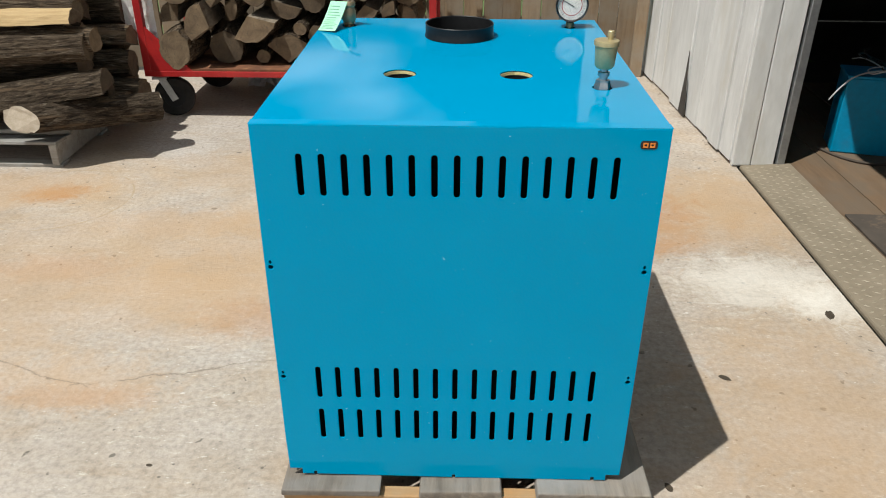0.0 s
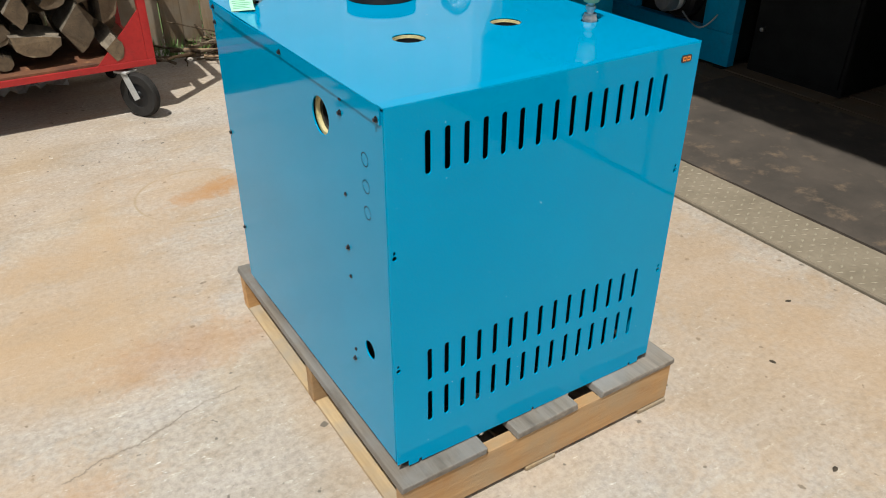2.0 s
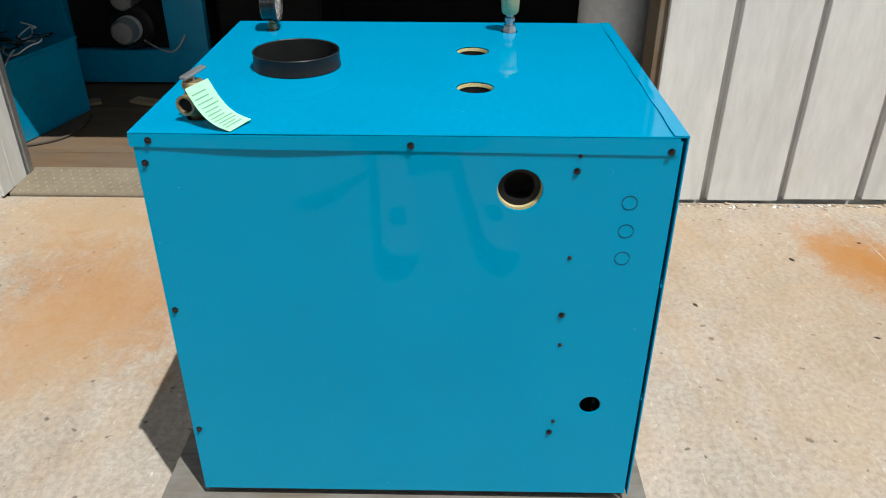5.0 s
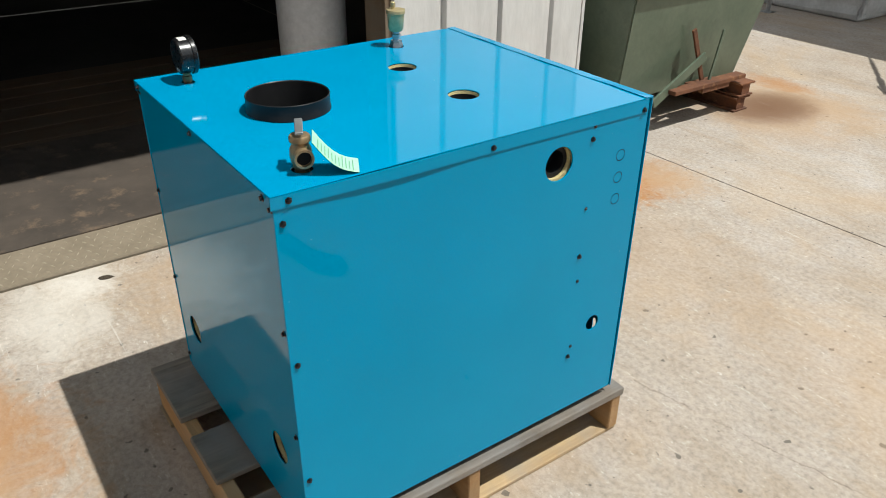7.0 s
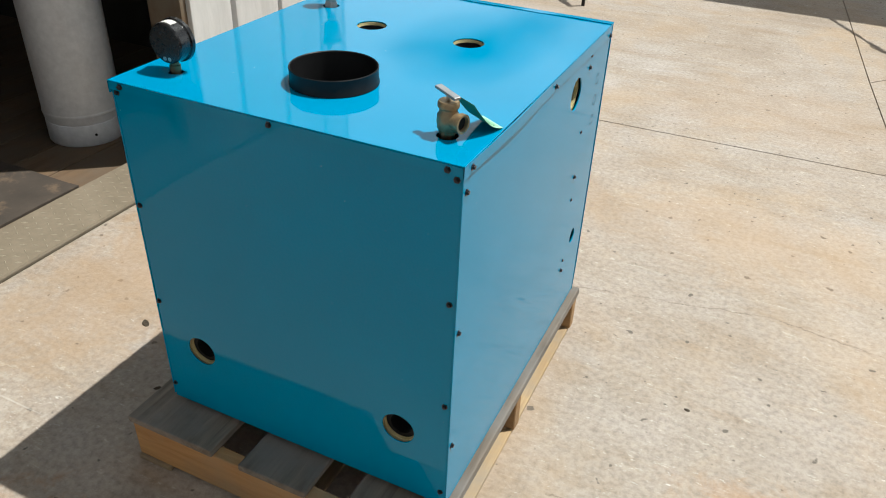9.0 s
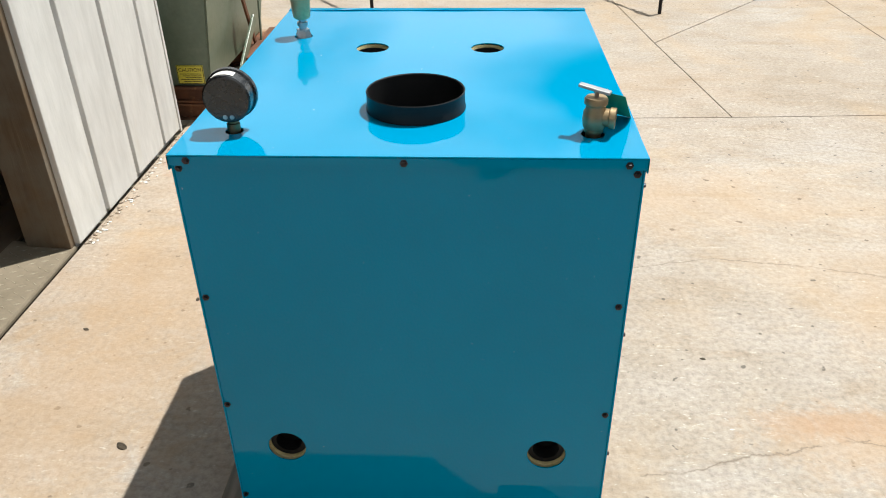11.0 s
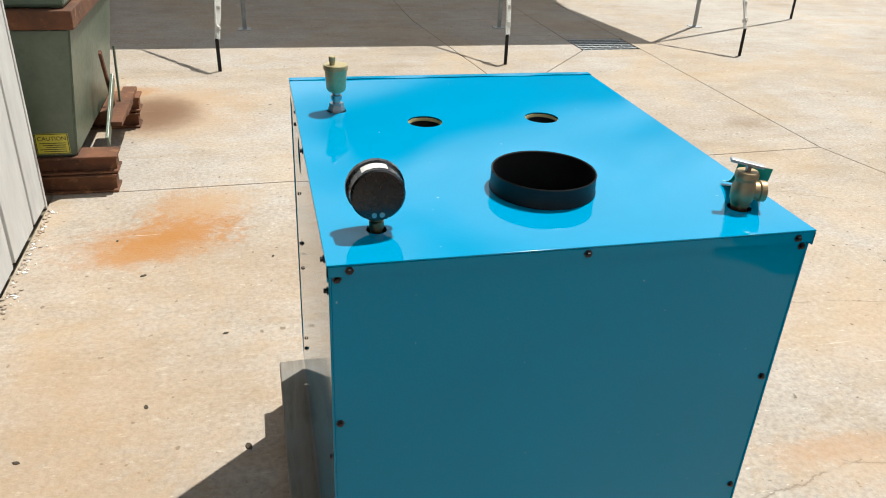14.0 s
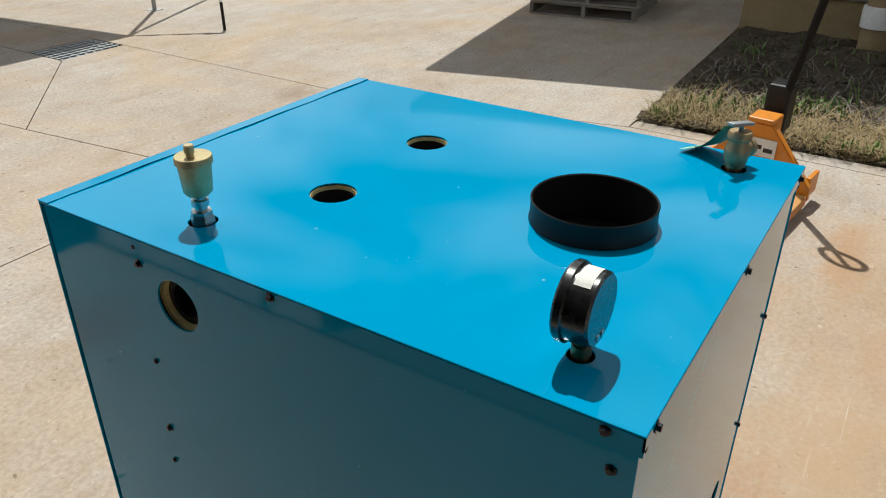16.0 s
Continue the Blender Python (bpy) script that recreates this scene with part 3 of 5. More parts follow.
front_out = [(BX0, 0.196), (-0.392, 0.196), (-0.392, 0.178), (-0.362, 0.178), (-0.362, 0.187), (-0.354, 0.187), (-0.354, 0.178),
             (-0.003, 0.174), (-0.003, 0.183), (0.005, 0.183), (0.005, 0.174), (0.356, 0.174), (0.356, 0.183), (0.364, 0.183), (0.364, 0.174),
             (0.394, 0.174), (0.394, 0.192), (BX1, 0.192), (BX1 + 0.002, 0.30), (BX1 + 0.002, BZ1), (BX0 - 0.002, BZ1), (BX0 - 0.002, 0.30)]
FRONT = Matrix.Translation((0, BY0 + T, 0)) @ pose(0, 0, 0, 90)
front_panel = part("front_panel", sheet(front_out, slots + keys, T, M["blue"], "front_panel"), None, boiler, "slotted front panel", FRONT)
# side panels: panel x runs along world y
LEFT = Matrix.Translation((BX0, 0, 0)) @ Matrix(((0, 0, 1, 0), (1, 0, 0, 0), (0, 1, 0, 0), (0, 0, 0, 1)))
RIGHT = Matrix.Translation((BX1 - T, 0, 0)) @ Matrix(((0, 0, 1, 0), (1, 0, 0, 0), (0, 1, 0, 0), (0, 0, 0, 1)))
side_out = [(BY0 + 0.010, 0.199), (BY1, 0.199), (BY1, 1.118), (BY0 + 0.010, 1.118)]
left_panel = part("left_panel", sheet(side_out, [ring_pts(1.707, 1.015, 0.0435, 40), ring_pts(1.521, 0.480, 0.0235, 28)], T, M["blue"], "left_panel"), None, boiler, "", LEFT)
right_panel = part("right_panel", sheet(side_out, [ring_pts(1.715, 1.028, 0.0435, 40)], T, M["blue"], "right_panel"), None, boiler, "", RIGHT)
back_out = [(BX0 + 0.004, 0.190), (BX1 - 0.004, 0.190), (BX1 - 0.004, 1.118), (BX0 + 0.004, 1.118)]
BACK = Matrix.Translation((0, BY1 - 0.002, 0)) @ pose(0, 0, 0, 90)
back_panel = part("back_panel", sheet(back_out, [ring_pts(0.300, 0.399, 0.0425, 40), ring_pts(-0.289, 0.395, 0.0425, 40)], T, M["blue"], "back_panel"), None, boiler, "", BACK)

# folded lid: top with the pipe openings, skirt on left, right and back
LX0, LX1, LY0, LY1 = BX0 - 0.003, BX1 + 0.003, BY0 + 0.0045, BY1 + 0.005
TOP_HOLES = ((-0.146, 1.790, 0.040), (0.141, 1.790, 0.040))
lid = part("lid", sheet([(LX0, LY0), (LX1, LY0), (LX1, LY1), (LX0, LY1)],
                        [ring_pts(x, y, r, 40) for x, y, r in TOP_HOLES] + [ring_pts(0.0, 2.201, 0.0975, 56), ring_pts(0.335, 1.688, 0.023, 28), ring_pts(0.338, 2.329, 0.017, 24), ring_pts(-0.341, 2.333, 0.022, 24)],
                        0.003, M["blue"], "lid", 0.0012), None, boiler, "folded blue lid", Matrix.Translation((0, 0, BZ1 - 0.003)))


def skirt(a, b, z_a, z_b, out, name, bow=0.0):
    """A folded edge from a to b, of height down to z_a and z_b, that bows outwards in its middle."""
    bm = bmesh.new()
    a, b, out = Vector((*a, 0)), Vector((*b, 0)), Vector((*out, 0))
    rows = []
    for i in range(17):
        u = i / 16
        p = a.lerp(b, u) + out * (bow * math.sin(math.pi * min(1, u * 2)) ** 2)
        zl = z_a + (z_b - z_a) * u
        rows.append([bm.verts.new((*(p + out * o).xy, z)) for o, z in ((0, BZ1 - 0.0035), (0, zl), (-0.0025, zl), (-0.0025, BZ1 - 0.0035))])
    for r, s in zip(rows, rows[1:]):
        for j in range(4):
            bm.faces.new((r[j], s[j], s[(j + 1) % 4], r[(j + 1) % 4]))
    bm.faces.new(rows[0])
    bm.faces.new(rows[-1][::-1])
    bmesh.ops.recalc_face_normals(bm, faces=bm.faces[:])
    return part(name, bm, M["blue"], boiler)


skirt((LX0, LY1), (LX0, LY0 + 0.012), 1.099, 1.090, (-1, 0), "lid_edge", 0.004)
skirt((LX1, LY0 + 0.012), (LX1, LY1), 1.090, 1.099, (1, 0), "lid_edge", 0.0)
skirt((LX1, LY1), (LX0, LY1), 1.107, 1.105, (0, 1), "lid_edge", 0.0)

# the front panel's top flange lapped over the lid, slightly wavy
bm = bmesh.new()
fr = random.Random(9)
rows = []
for i in range(25):
    x = LX0 + (LX1 - LX0) * i / 24
    lift = 0.0004 + 0.0016 * (0.5 + 0.5 * math.sin(i * 0.75)) * fr.uniform(0.6, 1.0)
    yb = 1.4285 + 0.0012 * math.sin(i * 1.3)
    rows.append([bm.verts.new(q) for q in ((x, BY0 + 0.0005, BZ1 + 0.0002), (x, BY0 + 0.0005, BZ1 + 0.0012), (x, yb, BZ1 + lift + 0.0012), (x, yb, BZ1 + lift))])
for r, s in zip(rows, rows[1:]):
    for j in range(4):
        bm.faces.new((r[j], s[j], s[(j + 1) % 4], r[(j + 1) % 4]))
bm.faces.new(rows[0])
bm.faces.new(rows[-1][::-1])
bmesh.ops.recalc_face_normals(bm, faces=bm.faces[:])
part("top_flange", bm, M["blue"], boiler)

# black core added as the dark behind slots and holes, and base frame inside
part("inner_dark_core", box(BX0 + 0.055, BY0 + 0.10, 0.21, BX1 - 0.055, BY1 - 0.055, 1.085, 0.01), M["black"], boiler, "black core added for the unlit inside")
for a in ((BX0 + 0.03, BY0 + 0.02, 0.1715, BX1 - 0.03, BY0 + 0.06, 0.208), (BX0 + 0.03, BY1 - 0.06, 0.1715, BX1 - 0.03, BY1 - 0.03, 0.208),
          (BX0 + 0.03, BY0 + 0.061, 0.1715, BX0 + 0.06, BY1 - 0.061, 0.208), (BX1 - 0.06, BY0 + 0.061, 0.1715, BX1 - 0.03, BY1 - 0.061, 0.208)):
    part("base_rail", box(*a, 0.003), M["black_metal"], boiler)


def washer(r0, r1, z0, z1):
    return [(r0, z0), (r1, z0), (r1, z1), (r0, z1)]


TO_X_NEG = pose(0, 0, 0, 0, -90, 0)
TO_Y_POS = pose(0, 0, 0, -90, 0, 0)
for x, y, z, m in ((BX0 + 0.006, 1.707, 1.015, TO_X_NEG), (BX1 - 0.006, 1.715, 1.028, pose(0, 0, 0, 0, 90, 0)), (0.300, BY1 - 0.008, 0.399, TO_Y_POS), (-0.289, BY1 - 0.008, 0.395, TO_Y_POS)):
    place = Matrix.Translation((x, y, z)) @ m
    sleeve = round_part("pipe_sleeve", washer(0.0418, 0.052, -0.050, -0.004), M["insulation"], boiler, place, "yellow insulation sleeve", 40, True)
    round_part("pipe_stub", washer(0.030, 0.0414, -0.075, -0.013), M["black_metal"], sleeve, None, "black pipe socket", 36, True)
for x, y, r in TOP_HOLES:
    ring = round_part("top_port", [(0.0388, -0.004), (0.0398, -0.004), (0.0398, -0.011), (0.0376, -0.011)], M["insulation"], boiler, Matrix.Translation((x, y, BZ1)), "yellow-rimmed top port", 40, True)
    round_part("port_thread", [(0.0398, -0.012), (0.0362, -0.012), (0.0372, -0.017), (0.0355, -0.021), (0.0365, -0.026), (0.0345, -0.031), (0.0345, -0.08), (0.0398, -0.08)], M["black_metal"], ring, None, "black threaded port", 36, True)

# flue collar
flue = round_part("flue_collar", [(0.1010, 0.001), (0.1010, 0.005), (0.0995, 0.009), (0.0990, 0.033), (0.1000, 0.037), (0.0985, 0.039), (0.0965, 0.037), (0.0965, -0.06), (0.0985, -0.06), (0.0985, 0.001)],
                  M["black_metal"], boiler, Matrix.Translation((0.0, 2.201, BZ1)), "black steel flue collar", 64, True)
# black disc closes the flue and stands for the shade down in it
round_part("flue_shade_disc", [(0.0, -0.12), (0.094, -0.12), (0.096, -0.06)], M["black"], flue, None, "black disc for the unlit depth of the flue", 48)

# screws: a washer, a hex head and a short shadowing cap
SCREW = finish("screw", lathe([(0.0, 0.0065), (0.0042, 0.0062), (0.0046, 0.0055), (0.0046, 0.0016), (0.0076, 0.0013), (0.0076, 0.0), (0.0, 0.0)], 6), M["screw"])
SMALL = finish("small_screw", lathe([(0.0, 0.004), (0.0026, 0.0038), (0.0032, 0.003), (0.0050, 0.001), (0.0050, 0.0), (0.0, 0.0)], 8), M["screw"])
for y, z in ((2.405, 1.112), (1.915, 1.106), (1.430, 1.098), (2.420, 1.065), (2.421, 0.728), (2.422, 0.392), (1.601, 1.056), (1.604, 0.726), (1.607, 0.397)):
    o = 0.003 if z > 1.09 else 0.0
    part("screw", SCREW, None, boiler, "", Matrix.Translation((BX0 - o, y, z)) @ TO_X_NEG)
for y, z in ((1.597, 1.088), (1.599, 0.866), (1.601, 0.648), (1.600, 0.430)):
    part("screw", SMALL, None, boiler, "", Matrix.Translation((BX0, y, z)) @ TO_X_NEG)
for y, z in ((2.399, 1.117), (1.923, 1.118), (2.410, 1.065), (1.640, 1.080), (1.630, 0.747), (1.618, 0.400), (2.420, 0.728)):
    o = 0.003 if z > 1.09 else 0.0
    part("screw", SCREW, None, boiler, "", Matrix.Translation((BX1 + o, y, z)) @ pose(0, 0, 0, 0, 90, 0))
for y, z in ((1.638, 1.110), (1.632, 0.892), (1.625, 0.669), (1.622, 0.438)):
    part("screw", SMALL, None, boiler, "", Matrix.Translation((BX1 + 0.001, y, z)) @ pose(0, 0, 0, 0, 90, 0))
for x, z in ((0.397, 1.117), (0.004, 1.115), (-0.393, 1.114), (0.416, 1.099), (-0.410, 1.094), (0.416, 0.813), (0.418, 0.526), (-0.407, 0.806), (-0.408, 0.520), (0.419, 0.240), (-0.407, 0.234)):
    o = 0.005 if z > 1.108 else -0.002
    part("screw", SCREW, None, boiler, "", Matrix.Translation((x, BY1 + o, z)) @ TO_Y_POS)
# knock-outs: shallow cut circles on the left panel
for z in (0.990, 0.928, 0.866):
    for k in (0, 1):
        bm = bmesh.new()
        prof = []
        for i in range(19):
            a = math.pi * (k + 0.04 + 0.92 * i / 18)
            prof.append((math.cos(a), math.sin(a)))
        inner = [bm.verts.new((-0.0004, c * 0.0140, s * 0.0140)) for c, s in prof]
        outer = [bm.verts.new((-0.0004, c * 0.0156, s * 0.0156)) for c, s in prof]
        for i in range(18):
            bm.faces.new((inner[i], inner[i + 1], outer[i + 1], outer[i]))
        part("knockout_cut", bm, M["black"], boiler, "", Matrix.Translation((BX0 - 0.0002, 1.494, z)))

# small badge: a rounded dark plate with plain orange shapes
badge_pts = []
for cx, cy, a0 in ((0.0115, 0.003, 0), (-0.0115, 0.003, 90), (-0.0115, -0.003, 180), (0.0115, -0.003, 270)):
    badge_pts += [(cx + 0.006 * math.cos(radians(a0 + 18 * i)), cy + 0.006 * math.sin(radians(a0 + 18 * i))) for i in range(6)]
badge = part("badge", sheet(badge_pts, [], 0.0018, M["black_plastic"], "badge", 0.0004), None, boiler, "small black badge with orange shapes", Matrix.Translation((0.387, BY0 + 0.0004, 1.094)) @ pose(0, 0, 0, 90))
for x in (-0.0070, 0.0068):
    ring_o = [(x - 0.0052, -0.0052), (x + 0.0052, -0.0052), (x + 0.0052, 0.0052), (x - 0.0052, 0.0052)]
    ring_i = [(x - 0.0028, -0.0022), (x + 0.0028, -0.0022), (x + 0.0028, 0.0022), (x - 0.0028, 0.0022)]
    part("badge_shape", sheet(ring_o, [ring_i], 0.0008, M["orange_ink"], "badge_shape", 0.0001), None, badge, "", Matrix.Translation((0, 0, 0.0018)))

# pressure gauge, face towards the slotted front
gauge = thing("pressure_gauge", "round black pressure gauge with white dial on a brass stem", "gauge", Matrix.Translation((0.338, 2.329, BZ1)))
round_part("stem", [(0.0, -0.02), (0.011, -0.02), (0.011, 0.002), (0.0125, 0.002), (0.0125, 0.016), (0.010, 0.018), (0.010, 0.030), (0.0, 0.030)], M["copper"], gauge, None, "brass threaded stem", 24)
GA = Matrix.Translation((0, 0, 0.069)) @ pose(0, 0, 0, 90)
case = round_part("case", [(0.0, -0.020), (0.042, -0.020), (0.045, -0.017), (0.0455, 0.010), (0.0490, 0.012), (0.0495, 0.020), (0.0475, 0.023), (0.0440, 0.0215), (0.0440, 0.016), (0.0, 0.016)], M["black_plastic"], gauge, GA, "black round case", 56)
part("dial", lathe([(0.0, 0.0168), (0.0435, 0.0168), (0.0435, 0.0162)], 48), M["white_label"], case, "white dial")
for i in range(27):
    a = radians(225 - 270 * i / 26)
    ln = 0.006 if i % 2 == 0 else 0.0035
    mk = box(-0.0005, 0.040 - ln, 0.0169, 0.0005, 0.040, 0.0174)
    part("dial_mark", mk, M["black_plastic"], case, "", pose(0, 0, 0, 0, 0, math.degrees(a) - 90))
part("dial_arc", lathe([(0.029, 0.0169), (0.031, 0.0169), (0.031, 0.0173), (0.029, 0.0173)], 40, closed=True), M["red"], case, "red arc on the dial")
part("needle", box(-0.0009, -0.008, 0.0178, 0.0009, 0.034, 0.0184), M["black_plastic"], case, "", pose(0, 0, 0, 0, 0, 62))
cover = part("glass", lathe([(0.0, 0.0208), (0.0435, 0.0208), (0.0435, 0.0196), (0.0, 0.0196)], 48), M["glass"], case, "clear glass")
cover.visible_shadow = False
lab = bmesh.new()
rows = [[lab.verts.new((math.sin(a) * 0.0459, math.cos(a) * 0.0459, z)) for z in (-0.012, 0.008)] for a in [radians(-8 + 7 * i) for i in range(9)]]
for r, s in zip(rows, rows[1:]):
    lab.faces.new((r[0], s[0], s[1], r[1]))
part("sticker", lab, M["white_label"], case, "white paper sticker", pose(0, 0, 0, 0, 0, 14))
for x in (-0.0065, 0.0065):
    round_part("rear_rivet", [(0.0, 0.0015), (0.0022, 0.0012), (0.0042, 0.0012), (0.0046, 0.0)], M["steel"], case, Matrix.Translation((x, -0.034, -0.0200)) @ pose(0, 0, 0, 180), "", 16)

# automatic air vent
vent = thing("air_vent", "brass automatic air vent standing on the boiler lid", "air vent", Matrix.Translation((0.335, 1.688, BZ1)) @ Matrix.Diagonal((1.04, 1.04, 0.93, 1)))
round_part("hex_bushing", [(0.0, -0.012), (0.019, -0.012), (0.019, 0.008), (0.0165, 0.012), (0.0165, 0.020), (0.0, 0.020)], M["steel"], vent, None, "zinc hex bushing", 6)
round_part("neck", [(0.0095, 0.018), (0.0095, 0.030), (0.013, 0.030), (0.013, 0.040), (0.009, 0.042), (0.009, 0.052)], M["steel"], vent, None, "", 20)
can = round_part("can", [(0.0, 0.050), (0.017, 0.050), (0.0215, 0.056), (0.0245, 0.100), (0.0248, 0.104), (0.0275, 0.106), (0.0275, 0.116), (0.0265, 0.118), (0.0, 0.119)], M["brass"], vent, None, "brushed brass can", 48)
round_part("cap", [(0.006, 0.118), (0.006, 0.127), (0.0075, 0.127), (0.0075, 0.138), (0.006, 0.140), (0.0, 0.140)], M["brass"], can, Matrix.Translation((0.008, 0.004, 0)), "knurled brass cap", 12)

# relief valve with lever and hanging tag
relief = thing("relief_valve", "cast bronze relief valve with a grey test lever", "relief valve", Matrix.Translation((-0.341, 2.333, BZ1)))
round_part("nipple", [(0.0, -0.02), (0.015, -0.02), (0.015, 0.004), (0.018, 0.006), (0.018, 0.014), (0.0, 0.014)], M["copper"], relief, None, "", 24)
body = round_part("body", [(0.0, 0.010), (0.016, 0.010), (0.0205, 0.016), (0.0225, 0.030), (0.0215, 0.044), (0.018, 0.050), (0.018, 0.056), (0.0215, 0.060), (0.0215, 0.068), (0.019, 0.072), (0.0, 0.072)], M["bronze"], relief, None, "cast bronze body", 36)
outlet = round_part("outlet", [(0.0, 0.0), (0.016, 0.0), (0.017, 0.026), (0.0195, 0.028), (0.0195, 0.038), (0.015, 0.038), (0.0145, 0.030), (0.0, 0.030)], M["bronze"], relief, Matrix.Translation((0, 0, 0.034)) @ pose(0, 0, 0, 0, -90, -15), "threaded side outlet", 30)
# black disc on the closed outlet floor paints the shade of a bore
part("outlet_bore_shade", lathe([(0.0, 0.0305), (0.0142, 0.0305)], 24), M["black"], outlet)
part("lever_post", box(-0.004, -0.004, 0.070, 0.004, 0.004, 0.082, 0.001), M["steel"], relief)
part("lever", box(-0.014, -0.008, 0.082, 0.046, 0.008, 0.088, 0.0015), M["galv"], relief, "flat grey test lever", pose(0, 0, 0, 0, -8, -25))
tag_thing = thing("instruction_tag", "pale green printed card tag leaning from the relief valve", "tag")
bm = bmesh.new()
t0, t1 = Vector((-0.366, 2.318, BZ1 + 0.074)), Vector((-0.397, 2.236, BZ1 + 0.004))
across = Vector((0.055, -0.028, 0.004))
rows = []
for i in range(13):
    u = i / 12
    c = t0.lerp(t1, u) + Vector((-0.004, 0.004, -0.014)) * math.sin(math.pi * u)
    rows.append([bm.verts.new(c - across * 0.5 + across * j / 4) for j in range(5)])
for r, s in zip(rows, rows[1:]):
    for j in range(4):
        bm.faces.new((r[j], r[j + 1], s[j + 1], s[j]))
bm.faces.ensure_lookup_table()
bm.normal_update()
if bm.faces[0].normal.z < 0:
    bmesh.ops.reverse_faces(bm, faces=bm.faces[:])
card = part("card", bm, M["tag_green"], tag_thing, "pale green card face")
bm2 = bmesh.new()
bm2.from_mesh(card.data)
bm2.normal_update()
for v in bm2.verts:
    v.co = v.co - v.normal * 0.0009
bmesh.ops.reverse_faces(bm2, faces=bm2.faces[:])
part("card_back", bm2, M["tag_back"], tag_thing, "deep green card back")
rng = random.Random(4)
for i in range(11):
    u = 0.12 + 0.075 * i
    c = t0.lerp(t1, u) + Vector((-0.004, 0.004, -0.014)) * math.sin(math.pi * u)
    nrm = (t1 - t0).cross(across).normalized()
    nrm = nrm if nrm.z > 0 else -nrm
    a, d = across * rng.uniform(-0.42, -0.36), across * rng.uniform(0.15, 0.42)
    w = (t1 - t0).normalized() * 0.0012
    bm = bmesh.new()
    bm.faces.new([bm.verts.new(c + nrm * 0.0008 + q) for q in (a - w, d - w, d + w, a + w)])
    part("text_bar", bm, M["ink"], tag_thing)

# ---- the pallet under the boiler ----
PX0, PX1, PY0, PY1 = -0.440, 0.508, 1.350, 2.550
rng = random.Random(11)
pallet = thing("pallet", "weathered wooden pallet under the blue boiler", "pallet")
for y in (PY0 + 0.006, 1.918, PY1 - 0.050):
    part("stringer", box(PX0 + 0.004, y, 0.016, PX1 - 0.006, y + 0.040, 0.148, 0.003, 1, None, 0.002, rng), M["pine_x"], pallet)
for x0, x1 in ((PX0, -0.186), (-0.085, 0.125), (0.215, PX1)):
    part("deck_board", box(x0, PY0, 0.149, x1, PY1, 0.171, 0.004, 2, None, 0.0035, rng), M["grey_board"], pallet, "grey weathered deck board")
for x0, x1 in ((PX0 + 0.01, -0.32), (-0.045, 0.06), (0.385, PX1 - 0.008)):
    part("bottom_board", box(x0, PY0 + 0.004, 0.001, x1, PY1 - 0.004, 0.0155, 0.002, 1, None, 0.001, rng), M["pine_y"], pallet)

# ---- workshop building ----
def plank_mesh(w, d, h, rng, bevel=0.003, jitter=0.0015):
    return box(-w / 2, -d / 2, 0, w / 2, d / 2, h, bevel, 1, None, jitter, rng)


rng = random.Random(21)
wall_east = thing("wall_east_near", "white board-and-batten workshop wall with chalky paint", "wall", kind="structure",
                  data=finish("wall_east_near", box(1.628, -0.34, -0.06, 1.77, 0.92, 4.6), M["white_wall"]))
for y0, y1 in ((0.645, 0.921), (0.275, 0.610), (-0.095, 0.243), (-0.342, -0.128)):
    part("board", box(1.584, y0, 0.012 + rng.uniform(0, 0.012), 1.6275, y1, 4.6, 0.004, 2, None, 0.002, rng), M["white_wall"], wall_east)
part("corner_trim", box(1.578, -0.366, 0.008, 1.80, -0.3435, 4.6, 0.003), M["white_wall"], wall_east)
far_m = Matrix.Translation((1.550, 4.06, 0)) @ pose(0, 0, 0, 0, 0, 2.6)
wall_far = thing("wall_east_far", "white board workshop wall with one rotten board", "wall", far_m, kind="structure",
                 data=finish("wall_east_far", box(0.022, 0.0, -0.06, 0.19, 4.2, 4.6), M["white_wall"]))
edges = [-0.002, 0.17, 0.345, 0.60, 0.86, 1.165, 1.42, 1.62, 1.95, 2.3, 2.65, 3.0, 3.35, 3.7, 4.2]
for i, (a, c) in enumerate(zip(edges, edges[1:])):
    proud = 0.0 if i % 3 != 1 else -0.014
    bm = box(proud, a + 0.004, 0.01 + rng.uniform(0, 0.015), 0.0215, c - 0.004, 4.6, 0.003, 1, None, 0.002, rng)
    part("board", bm, M["white_wall"], wall_far)
bm = bmesh.new()
pts = [(0.80, 0.0), (0.93, 0.0), (0.915, 0.12), (0.895, 0.25), (0.880, 0.42), (0.868, 0.42), (0.855, 0.28), (0.82, 0.13)]
bm.faces.new([bm.verts.new((-0.0165, y, z + 0.012)) for y, z in pts])
part("rotten_gap", bm, M["room_shade_rot"], wall_far, "rotten dark split in the board")
part("batten", box(-0.0145, 0.868, 0.45, -0.0005, 0.905, 4.6, 0.003), M["white_wall"], wall_far)

header = thing("wall_header", "plain wall above the wide workshop doorway", "wall", kind="structure",
               data=finish("wall_header", box(1.606, 0.921, 3.95, 1.75, 4.058, 4.6), M["white_wall"]))
# unseen panel, added to throw the shadow on the shop floor and blue cabinet
shade_panel = thing("wall_shade_panel", "unseen panel added to shade part of the doorway", "wall", kind="structure",
                data=finish("wall_shade_panel", box(1.63, 2.78, 1.90, 1.70, 4.009, 3.949), M["room_shade_rot"]))
